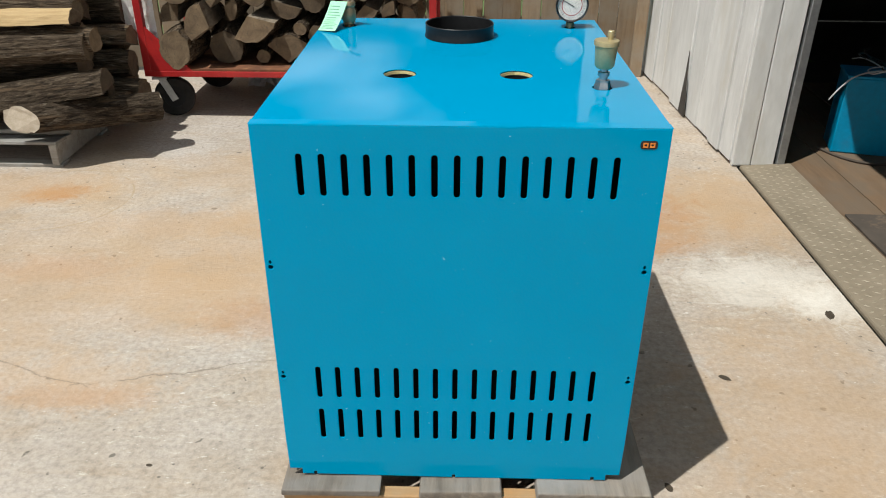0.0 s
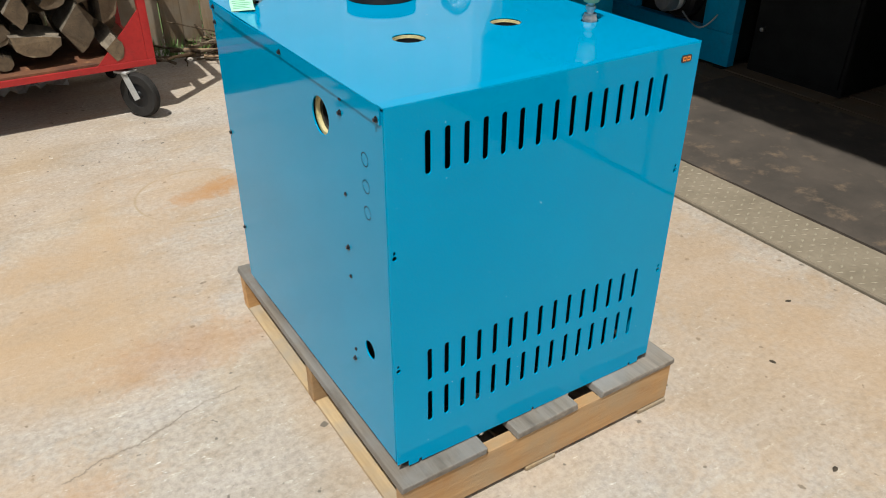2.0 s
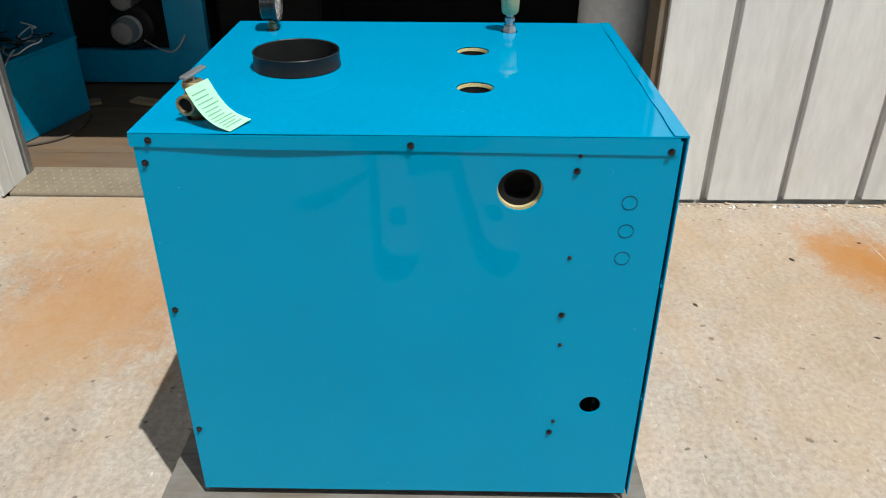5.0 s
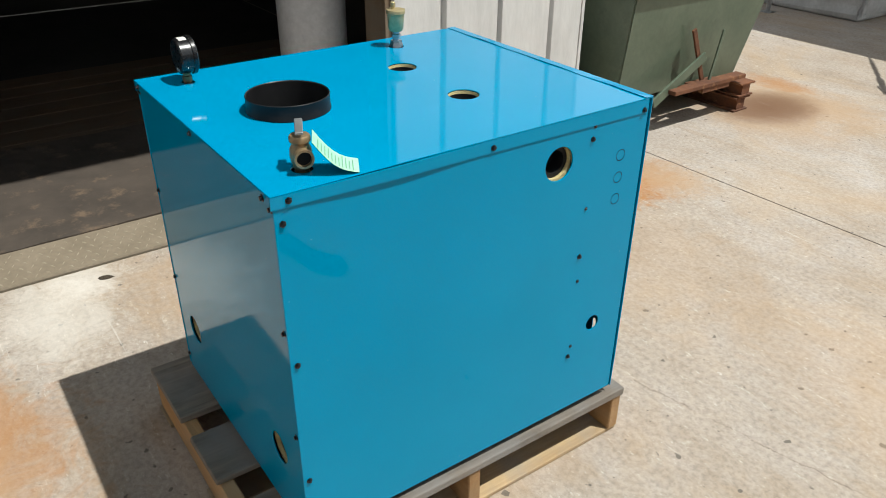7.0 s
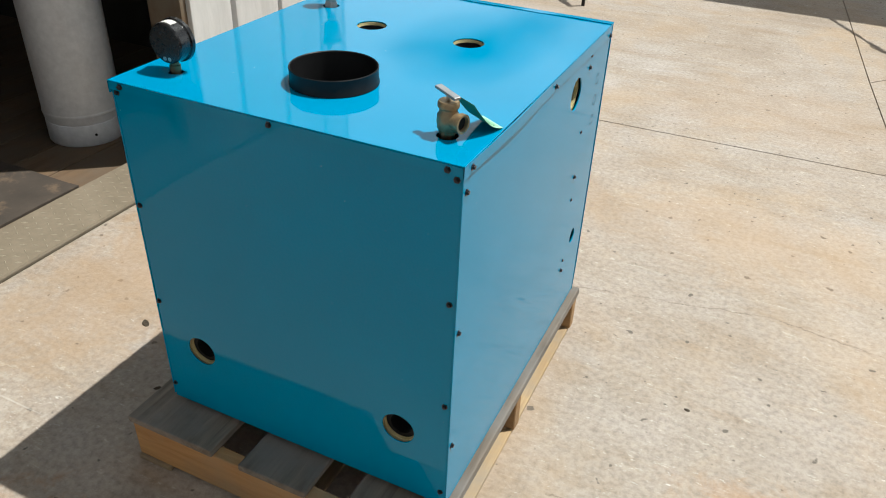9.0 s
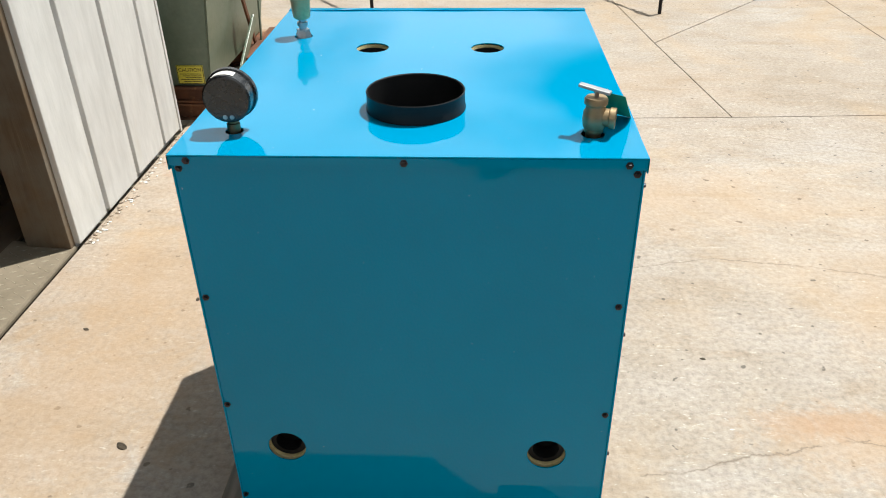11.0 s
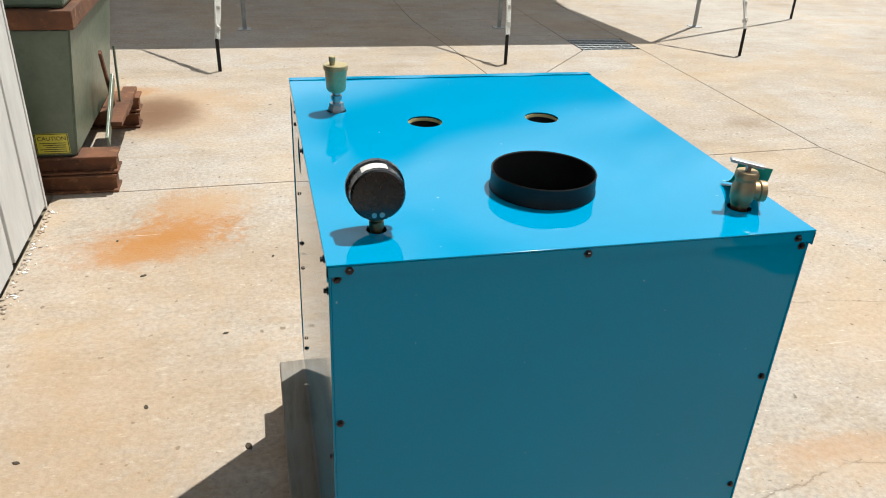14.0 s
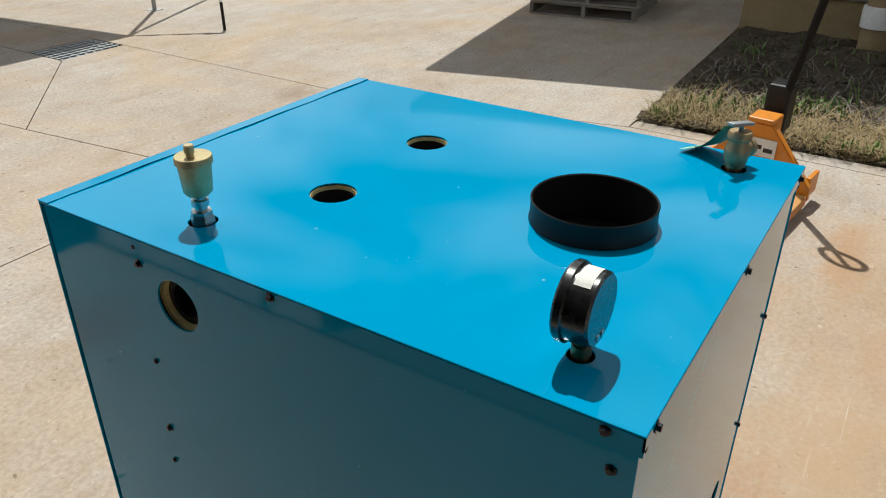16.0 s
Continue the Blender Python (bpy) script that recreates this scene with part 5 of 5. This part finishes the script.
for x in (-3.55, -2.9, -2.265):
    part("stringer", box(x, 3.87, 0.018, x + 0.045, 4.95, 0.135, 0.003, 1, None, 0.003, rng), M["silver_board"], lp)
for y in (3.86, 4.05, 4.26, 4.48, 4.72):
    part("deck_board", box(-3.58, y, 0.136, -2.205, y + 0.12, 0.158, 0.003, 1, None, 0.004, rng), M["silver_board"], lp)
for y in (3.88, 4.4, 4.82):
    part("bottom_board", box(-3.57, y, 0.0, -2.21, y + 0.1, 0.0175, 0.002, 1), M["silver_board"], lp)
LONG = {k: [log_mesh(1.0, 1.0, rng, k) for _ in range(4)] for k in ("round", "half", "quarter")}
for y, z, r in pack(0.86, 1.16, rng, 0.055, 0.105):
    k = rng.choices(("round", "half"), (0.75, 0.25))[0]
    ln = rng.uniform(1.05, 1.5)
    x0 = -1.98 + rng.uniform(-0.12, 0.10) - z * 0.30
    m = Matrix.Translation((x0, 4.10 + y, 0.160 + z)) @ pose(0, 0, 0, 0, 0, 90 + rng.uniform(-5, 5)) @ pose(0, 0, 0, 0, rng.uniform(0, 360) if k == "round" else rng.uniform(-25, 25), 0)
    ob = thing("stacked_log", LABEL[k].replace("firewood ", "long "), "log", m, "logs on the old pallet", data=LONG[k][rng.randrange(4)])
    ob.scale = (r * 0.96, ln, r * 0.96)


def lay_log(a, b, r, k, spin=0, label="", data=None):
    a, b = Vector(a), Vector(b)
    q = (b - a).to_track_quat("Y", "Z").to_matrix().to_4x4()
    ob = thing("stacked_log", label or LABEL[k].replace("firewood ", "long "), "log", Matrix.Translation(a) @ q @ pose(0, 0, 0, 0, spin, 0), "logs on the old pallet", data=data or LONG[k][1])
    ob.scale = (r, (b - a).length, r)
    return ob


slant = log_mesh(1.0, 1.0, rng, "round")
slant.materials[1] = M["pale_cut"]
for v in slant.vertices:
    v.co.y += 0.11 * v.co.x * max(0.0, 1 - v.co.y * 3)
lay_log((-2.33, 3.80, 0.300), (-1.74, 4.22, 0.250), 0.078, "round", 0, "fallen barky log with a pale slanting sawn end", slant)
lay_log((-1.93, 4.02, 0.47), (-2.85, 3.95, 0.33), 0.098, "half", 0, "half-split log leaning on the pile, pale top")
lay_log((-2.0, 4.03, 0.64), (-3.1, 4.0, 0.58), 0.075, "round")

pale_half = log_mesh(1.0, 1.0, rng, "half")
pale_half.materials[0], pale_half.materials[2] = M["fresh_split"], M["fresh_split"]
lay_log((-2.05, 4.06, 0.800), (-2.72, 4.10, 0.775), 0.062, "half", 0, "freshly split yellow log on top of the pile", pale_half)
lay_log((-1.97, 4.07, 0.665), (-2.75, 4.12, 0.655), 0.066, "round", 40)

# ---- green machine on rusty skids ----
green = thing("green_hopper", "faded green steel hopper on rusty skids with caution label", "hopper")
bm = bmesh.new()
b0 = [bm.verts.new(p) for p in ((1.44, -0.56, 0.20), (2.6, -0.56, 0.20), (2.6, -1.72, 0.20), (1.44, -1.72, 0.20))]
b1 = [bm.verts.new(p) for p in ((1.37, -0.56, 0.84), (2.7, -0.56, 0.84), (2.7, -1.88, 0.84), (1.37, -1.88, 0.84))]
bm.faces.new(b0[::-1])
bm.faces.new(b1)
for i in range(4):
    bm.faces.new((b0[i], b0[(i + 1) % 4], b1[(i + 1) % 4], b1[i]))
bmesh.ops.recalc_face_normals(bm, faces=bm.faces[:])
bmesh.ops.bevel(bm, geom=bm.edges[:], offset=0.008, segments=2, affect="EDGES")
part("body", bm, M["green_paint"], green)
part("rim", box(1.345, -1.90, 0.8405, 2.72, -0.535, 0.93, 0.006), M["rust"], green, "rusted top rim")
part("lid", box(1.38, -1.86, 0.931, 2.68, -0.58, 1.25, 0.02), M["green_paint"], green)
def channel(x0, x1, y0, y1, z0, z1):
    """A steel channel beam along x: web, top and bottom flange."""
    bm = box(x0, y0, z1 - 0.012, x1, y1, z1, 0.002, 1)
    box(x0 + 0.004, y0 + 0.002, z0, x1, y1 - 0.002, z0 + 0.012, 0.002, 1, bm)
    box(x0 + 0.012, y0 + 0.035, z0 + 0.0121, x1, y1 - 0.035, z1 - 0.0121, 0.0, 1, bm)
    return bm


for y in (-0.635, -1.66):
    skid = part("skid", channel(1.25, 2.7, y - 0.05, y + 0.10, 0.105, 0.199), M["rust"], green, "rusty steel channel skid")
    part("lower_skid", channel(1.262, 2.7, y - 0.04, y + 0.11, 0.001, 0.100), M["rust"], skid)
part("lever", box(-0.016, -0.03, 0, 0.0, 0.03, 0.50, 0.003), M["green_paint"], green, "", Matrix.Translation((1.335, -0.78, 0.19)) @ pose(0, 0, 0, 62, 0, 0))
part("lever", box(-0.016, -0.016, 0, 0.0, 0.016, 0.40, 0.003), M["rust"], green, "", Matrix.Translation((1.36, -1.10, 0.60)) @ pose(0, 0, 0, 155, 0, 0))
part("lever", box(-0.012, -0.012, 0, 0.0, 0.012, 0.38, 0.003), M["green_paint"], green, "", Matrix.Translation((1.325, -1.28, 0.20)) @ pose(0, 0, 0, 12, 0, 0))
part("bracket", box(1.27, -1.45, 0.20, 1.42, -1.18, 0.235, 0.003), M["rust"], green)
part("bracket", box(1.26, -1.60, 0.236, 1.34, -0.90, 0.262, 0.003), M["rust"], green)
decal = part("caution_label", box(1.468, -0.5595, 0.215, 1.625, -0.5575, 0.325), M["yellow"], green, "yellow caution label with black print", pose(0, 0.0015, 0))
part("label_border", sheet([(1.470, 0.217), (1.623, 0.217), (1.623, 0.323), (1.470, 0.323)], [[(1.473, 0.220), (1.620, 0.220), (1.620, 0.320), (1.473, 0.320)]], 0.0006, M["black_plastic"], "label_border", 0.0001), None, decal, "", Matrix.Translation((0, -0.557, 0)) @ pose(0, 0, 0, 90) @ Matrix.Translation((0, 0, -0.0006)))
tcu = bpy.data.curves.new("caution_text", "FONT")
tcu.body, tcu.size, tcu.align_x, tcu.extrude = "CAUTION", 0.030, "CENTER", 0.0003
tob = bpy.data.objects.new("tmp", tcu)
tme = bpy.data.meshes.new_from_object(tob)
bpy.data.objects.remove(tob)
tme.materials.clear()
tme.materials.append(M["black_plastic"])
part("caution_text", tme, None, decal, "black word", Matrix.Translation((1.5465, -0.5570, 0.288)) @ pose(0, 0, 0, 90, 0, 180))
for i in range(5):
    part("text_bar", box(1.485, -0.5574, 0.272 - 0.011 * i, 1.608 - 0.015 * (i % 3), -0.5568, 0.2755 - 0.011 * i), M["black_plastic"], decal)

# ---- canopy across the yard ----
can_t = thing("canopy_tent", "grey cloth canopy on steel legs tied down with straps", "canopy")
CAN_X = (-4.32, -2.02, 0.60, 3.0, 5.4)
bm = bmesh.new()
rows = []
for x in (-4.36, -2.02, 0.6, 3.0, 5.44):
    rows.append([bm.verts.new((x, y, z)) for y, z in ((-4.42, 2.22), (-4.45, 2.48), (-6.5, 3.1), (-8.55, 2.48), (-8.58, 2.22))])
for p, q in zip(rows, rows[1:]):
    for i in range(4):
        bm.faces.new((p[i], q[i], q[i + 1], p[i + 1]))
part("roof_cloth", bm, M["canopy"], can_t)
for y in (-4.45, -8.5):
    for x in CAN_X:
        leg = tube([(x, y, 0.006), (x, y, 2.46)], 0.022, M["galv"], "leg", can_t)
        part("foot_plate", box(x - 0.06, y - 0.06, 0.0005, x + 0.06, y + 0.06, 0.0055), M["galv"], leg)
    tube([(CAN_X[0], y, 2.45), (CAN_X[-1], y, 2.45)], 0.018, M["galv"], "eave_tube", can_t)
for x, sx, sy in ((0.60, 0.80, -2.90), (-2.02, -1.63, -2.97), (-4.32, -4.07, -3.14), (-4.32, -5.85, -4.85)):
    tie = thing("tie_down", "white webbing strap tied to a dark steel stake", "tie-down", group="straps of the canopy")
    tube([(sx, sy, -0.02), (sx + 0.004, sy, 0.26)], 0.015, M["black_metal"], "stake", tie)
    a, b = Vector((sx, sy, 0.25)), Vector((x, -4.45, 2.42))
    d = b - a
    side = Vector((1, 0, 0)) if abs(d.x) < abs(d.y) else Vector((0, 1, 0))
    bm = bmesh.new()
    sr = random.Random(int(sx * 100))
    prev = None
    for i in range(15):
        u = i / 14
        tw = sr.uniform(-0.9, 0.9)
        w = (side * math.cos(tw) + d.normalized().cross(side) * math.sin(tw)) * sr.uniform(0.017, 0.025)
        th = d.normalized().cross(w).normalized() * 0.007
        c = a + d * u
        ring = [bm.verts.new(c + q) for q in (w + th, -w + th, -w - th, w - th)]
        if prev:
            for k in range(4):
                bm.faces.new((prev[k], prev[(k + 1) % 4], ring[(k + 1) % 4], ring[k]))
        prev = ring
    bmesh.ops.recalc_face_normals(bm, faces=bm.faces[:])
    part("webbing", bm, M["strap"], tie, "twisted white webbing")
    for u in (0.035, 0.10, 0.27):
        bm = bmesh.new()
        bmesh.ops.create_icosphere(bm, subdivisions=2, radius=1)
        for v in bm.verts:
            v.co = Vector((v.co.x * 0.024, v.co.y * 0.020, v.co.z * 0.032)) * sr.uniform(0.8, 1.2)
        part("knot", bm, M["strap"], tie, "knotted webbing", Matrix.Translation(a + d * u))
    c = a + d * 0.17
    part("buckle", box(-0.028, -0.016, -0.03, 0.028, 0.016, 0.03, 0.006), M["galv"], tie, "steel ratchet buckle", Matrix.Translation(c))
    tube([a, a + d * 0.12 + Vector((0.03, 0.02, 0)), c + Vector((0.02, 0.02, 0.02))], 0.008, M["strap"], "loose_end", tie, smooth_path=True)
bundle = thing("wrapped_bundle", "plastic-wrapped bundle lying in the canopy shade", "bundle")
bm = box(2.2, -5.6, 0.0, 4.6, -4.75, 0.26, 0.05, 3)
bmesh.ops.subdivide_edges(bm, edges=bm.edges[:], cuts=3)
br = random.Random(6)
for v in bm.verts:
    if v.co.z > 0.05:
        v.co += Vector([br.uniform(-0.02, 0.02) for _ in range(3)])
part("film", bm, M["plastic_wrap"], bundle)

# ---- planting bed, store building ----
bed = thing("ground_bed", "dark mulched planting bed beside the concrete", "bed", kind="structure", data=None)
bm = bmesh.new()
br = random.Random(15)
nx, ny = 60, 60
gg = [[bm.verts.new((-3.725 - 3.3 * i / nx, 1.05 - 0.35 * (i / nx) * (1 if j == 0 else 0) * 0.2 + 5.35 * j / ny, max(-0.022, 0.0 + 0.05 * noise.noise(Vector((i * 0.3, j * 0.3, 0))) + 0.02 * br.random()))) for j in range(ny + 1)] for i in range(nx + 1)]
for i in range(nx):
    for j in range(ny):
        bm.faces.new((gg[i][j], gg[i][j + 1], gg[i + 1][j + 1], gg[i + 1][j]))
bmesh.ops.recalc_face_normals(bm, faces=bm.faces[:])
part("soil", bm, M["soil"], bed)
rng = random.Random(41)


def edge_spot():
    x = -3.74 - abs(rng.gauss(0, 0.36))
    return (max(-5.6, x), rng.uniform(1.10, 4.6), -0.015)


blades(8500, lambda: (lambda p: (p[0], p[1], rng.uniform(-0.01, 0.035)))(edge_spot()), (0.07, 0.24), 0.0030, M["straw"], "dry_grass", "matted dry straw-coloured grass in the bed", "dry grass", rng, 0.99, 0.80)
blades(900, edge_spot, (0.05, 0.15), 0.0032, M["straw"], "straw_tufts", "upright dry grass stubble along the bed edge", "dry grass", rng, 0.9)
blades(1500, lambda: (edge_spot()[0] - rng.uniform(0.0, 1.6), rng.uniform(1.1, 5.0), rng.uniform(0.0, 0.03)), (0.05, 0.18), 0.004, M["grey_board"], "dead_stems", "grey dead stems on the dark mulch", "stems", rng, 0.99, 0.7)
blades(2600, lambda: (rng.uniform(-6.8, -3.8), rng.uniform(1.1, 5.0), rng.uniform(0.0, 0.04)), (0.03, 0.09), 0.011, M["old_bark"], "leaf_litter", "brown fallen leaves over the dark mulch", "leaf litter", rng, 0.99, 0.85)
blades(240, lambda: (rng.uniform(-6.8, -4.2), rng.uniform(1.1, 5.0), 0.0), (0.06, 0.22), 0.006, M["leaf"], "shade_weeds", "thin green weeds growing in the shaded mulch", "weeds", rng, 0.9)
for cx, cy, n, spread in ((-4.08, 1.42, 150, 0.10), (-4.46, 1.88, 130, 0.09), (-3.80, 1.20, 110, 0.09), (-3.74, 2.35, 60, 0.07), (-4.60, 2.09, 90, 0.08), (-3.76, 2.52, 60, 0.08),
                          (-4.31, 1.62, 60, 0.08), (-3.95, 1.85, 40, 0.06), (-4.20, 2.75, 80, 0.09), (-3.85, 3.1, 70, 0.08), (-5.9, 1.25, 30, 0.10)):
    blades(n, lambda: (min(-3.80, cx + rng.gauss(0, spread)), max(1.16, cy + rng.gauss(0, spread)), -0.01), (0.04, 0.15), 0.010, M["leaf"], "weed_clump", "leafy green weed clump in the planting bed", "weed", rng, 0.85)
stick_pile(160, lambda: (rng.uniform(-6.7, -4.0), rng.uniform(1.2, 4.5), 0.01), (0.08, 0.35), (0.003, 0.008), M["bark"], "mulch_sticks", "twigs scattered over the dark mulch", "twigs", rng, 0.15)

store = thing("wall_west", "grey siding wall above a low ochre plinth", "wall", kind="structure", data=finish("wall_west", box(-7.25, 0.95, 0.36, -6.98, 8.0, 3.0), M["grey_wall"]))
part("plinth", box(-7.25, 0.92, -0.05, -6.95, 8.0, 0.3455, 0.01), M["stucco"], store, "ochre plastered plinth")
part("ledge", box(-7.26, 0.90, 0.346, -6.92, 8.0, 0.3595, 0.004), M["grey_board"], store)
thing("wall_west_back", "grey wall at the back of the open store", "wall", kind="structure", data=finish("wall_west_back", box(-11.2, -5.0, 0.0, -11.0, 0.949, 3.0), M["grey_wall"]))
# unseen roof, its outline set back along the sun from the yard shade
thing("roof_west", "unseen flat store roof outlined to shade the yard", "roof", kind="structure",
      data=finish("roof_west", poly_slab([(-5.12, -1.74), (-5.62, 0.04), (-6.9, 4.6), (-6.9, 8.0), (-12, 8.0), (-12, -3.02)], 3.001, 3.10), M["grey_wall"]))
drainp = thing("drain_pipe", "pale stub pipe with a white collar beside the wall", "pipe", Matrix.Translation((-6.62, 2.12, -0.02)))
round_part("pipe", [(0.105, 0.0), (0.115, 0.0), (0.115, 1.2), (0.105, 1.2)], M["stucco"], drainp, None, "", 32, True)
round_part("collar", [(0.116, 0.22), (0.135, 0.225), (0.14, 0.36), (0.135, 0.40), (0.116, 0.405)], M["tank"], drainp, None, "white plastic collar", 32, True)
for k in range(2):
    sp = thing("spare_pallet", "grey empty pallet stacked beside the store", "pallet", Matrix.Translation((-7.05, -0.62, 0.135 * k)) @ pose(0, 0, 0, 0, 0, 8 + 3 * k), "spare pallets")
    for y in (-0.55, 0.0, 0.51):
        part("stringer", box(-0.6, y, 0.018, 0.6, y + 0.04, 0.112, 0.003), M["grey_board"], sp)
    for i in range(6):
        part("deck_board", box(-0.6 + 0.215 * i, -0.55, 0.1125, -0.475 + 0.215 * i, 0.55, 0.132, 0.003), M["grey_board"], sp)
    for i in range(3):
        part("bottom_board", box(-0.6 + 0.54 * i, -0.55, 0.0, -0.48 + 0.54 * i, 0.55, 0.0175, 0.002), M["grey_board"], sp)

# ---- pallet jack ----
jack = thing("pallet_jack", "worn orange pallet jack with a black handle", "pallet jack", Matrix.Translation((-2.88, 1.955, 0)) @ pose(0, 0, 0, 0, 0, -7.0))
for y in (-0.215, 0.215):
    tip = [(0.0, -0.0775), (1.02, -0.0775), (1.10, -0.045), (1.125, 0.0), (1.10, 0.045), (1.02, 0.0775), (0.0, 0.0775)]
    win = [[(0.70 + o, -0.035), (0.76 + o, -0.035), (0.76 + o, 0.035), (0.70 + o, 0.035)] for o in (0.0, 0.085)]
    fork = part("fork", sheet(tip, win, 0.006, M["orange_worn"], "fork", 0.0015), None, jack, "scuffed orange fork", Matrix.Translation((0, y, 0.082)))
    for s in (-1, 1):
        part("fork_side", box(0.0, s * 0.0745 - 0.003, -0.045, 1.02, s * 0.0745 + 0.003, -0.0005, 0.001), M["orange"], fork)
    part("fork_nose", box(1.0, -0.06, -0.040, 1.075, 0.06, -0.0005, 0.012), M["orange"], fork)
    part("roller", lathe([(0.0, -0.045), (0.036, -0.045), (0.038, -0.04), (0.038, 0.04), (0.036, 0.045), (0.0, 0.045)], 20), M["steel"], fork, "steel load roller", Matrix.Translation((0.90, 0, -0.044)) @ pose(0, 0, 0, 90))
bm = bmesh.new()
pr_ = [(-0.293, 0.05), (0.293, 0.05), (0.293, 0.12), (0.06, 0.40), (-0.06, 0.40), (-0.293, 0.12)]
lo = [bm.verts.new((-0.012 + 0.02 * (z - 0.05), y, z)) for y, z in pr_]
hi = [bm.verts.new((-0.055 - 0.02 * (z - 0.05), y, z)) for y, z in pr_]
bm.faces.new(lo)
bm.faces.new(hi[::-1])
for i in range(6):
    bm.faces.new((lo[i], hi[i], hi[(i + 1) % 6], lo[(i + 1) % 6]))
bmesh.ops.recalc_face_normals(bm, faces=bm.faces[:])
bmesh.ops.bevel(bm, geom=bm.edges[:], offset=0.006, segments=2, affect="EDGES")
frame_p = part("a_frame", bm, M["orange"], jack, "orange triangular frame plate")
dec = part("decal", box(-0.0075, -0.10, 0.235, -0.003, 0.10, 0.325), M["white_label"], frame_p, "white product decal with dark bars", Matrix.Translation((0.0035, 0, 0)))
for i, (a, c) in enumerate(((-0.08, -0.02), (-0.01, 0.03), (0.04, 0.085))):
    part("text_bar", box(-0.0028, a, 0.258 + 0.012 * (i % 2), -0.0020, c, 0.280 + 0.012 * (i % 2)), M["black_plastic"], dec)
part("top_cap", box(-0.15, -0.065, 0.4005, 0.0, 0.065, 0.425, 0.008), M["orange"], jack)
for y in (-0.27, 0.27):
    part("side_brace", box(-0.20, y - 0.012, 0.05, -0.056, y + 0.012, 0.16, 0.004), M["orange"], jack)
part("rear_plate", box(-0.165, -0.06, 0.12, -0.057, 0.06, 0.40, 0.006), M["orange"], jack)
pump = round_part("pump", [(0.0, 0.10), (0.055, 0.10), (0.055, 0.30), (0.035, 0.31), (0.035, 0.44), (0.0, 0.44)], M["black_metal"], jack, Matrix.Translation((-0.25, 0, 0)), "black hydraulic pump", 24)
for y in (-0.075, 0.03):
    round_part("steer_wheel", [(0.0, 0.0), (0.08, 0.0), (0.09, 0.006), (0.09, 0.039), (0.08, 0.045), (0.0, 0.045)], M["rubber"], jack, Matrix.Translation((-0.25, y + 0.045, 0.091)) @ pose(0, 0, 0, 90), "black steer wheel", 28)
part("handle_yoke", box(-0.33, -0.06, 0.30, -0.19, 0.06, 0.55, 0.015), M["black_metal"], jack)
tube([(-0.28, 0.0, 0.36), (-0.02, 0.16, 1.02)], 0.020, M["black"], "handle_tube", jack)
loop = [(-0.02, 0.16, 1.02), (-0.01, 0.25, 1.05), (0.02, 0.29, 1.12), (0.045, 0.25, 1.19), (0.05, 0.18, 1.21), (0.04, 0.12, 1.19), (0.0, 0.09, 1.10), (-0.02, 0.11, 1.04), (-0.02, 0.16, 1.02)]
tube(loop, 0.015, M["black"], "handle_loop", jack, smooth_path=True)
tube([(-0.015, 0.165, 1.03), (0.045, 0.20, 1.20)], 0.012, M["black_plastic"], "handle_lever", jack)

# loose bits on the concrete
chip_rng = random.Random(50)
for x, y, s in ((0.934, 2.066, 0.020), (1.466, 2.477, 0.030), (0.66, 2.3, 0.012), (-0.9, 1.6, 0.010), (0.95, 1.3, 0.012), (1.3, 1.5, 0.012), (0.7, 0.9, 0.012), (1.05, 0.4, 0.014), (0.5, 0.3, 0.010), (1.2, 0.05, 0.010), (0.62, 1.55, 0.018)):
    bm = bmesh.new()
    bmesh.ops.create_icosphere(bm, subdivisions=2, radius=1)
    for v in bm.verts:
        v.co = Vector((v.co.x * s * chip_rng.uniform(0.7, 1.3), v.co.y * s * 0.6, max(0.0, v.co.z) * s * 0.25))
    thing("debris_chip", "small dark leaf scrap lying on the concrete", "debris", Matrix.Translation((x, y, 0.0005)) @ pose(0, 0, 0, 0, 0, chip_rng.uniform(0, 180)), "scraps on the concrete", data=finish("debris_chip", bm, M["soil"]))


def rubble(n, place, size, mat, name, label, category, rng):
    bm = bmesh.new()
    for _ in range(n):
        x, y = place()
        s_ = rng.uniform(*size)
        r = bmesh.ops.create_icosphere(bm, subdivisions=1, radius=s_)
        a = rng.uniform(0, 3.14)
        for v in r["verts"]:
            q = v.co * rng.uniform(0.7, 1.2)
            v.co = Vector((x + q.x * math.cos(a) * 1.5 - q.y * math.sin(a), y + q.x * math.sin(a) * 1.5 + q.y * math.cos(a), max(0.0005, q.z * 0.6 + s_ * 0.3)))
    return thing(name, label, category, kind="stuff", data=finish(name, bm, mat))


rr = random.Random(71)
rubble(110, lambda: (1.573 - abs(rr.gauss(0, 0.018)), rr.uniform(-0.34, 0.9)), (0.003, 0.011), M["concrete"], "wall_rubble", "crumbled concrete bits along the wall foot", "rubble", rr)
rubble(50, lambda: (1.57 - abs(rr.gauss(0, 0.03)), rr.uniform(-0.34, 0.9)), (0.003, 0.008), M["white_label"], "paint_flakes", "flaked white paint along the wall foot", "paint flakes", rr)
rubble(45, lambda: ((lambda y: (1.535 - (y - 4.06) * 0.045 - abs(rr.gauss(0, 0.015)), y))(rr.uniform(4.1, 5.75))), (0.002, 0.007), M["concrete"], "dirt_line", "concrete crumbs gathered along the wall foot", "dirt", rr)
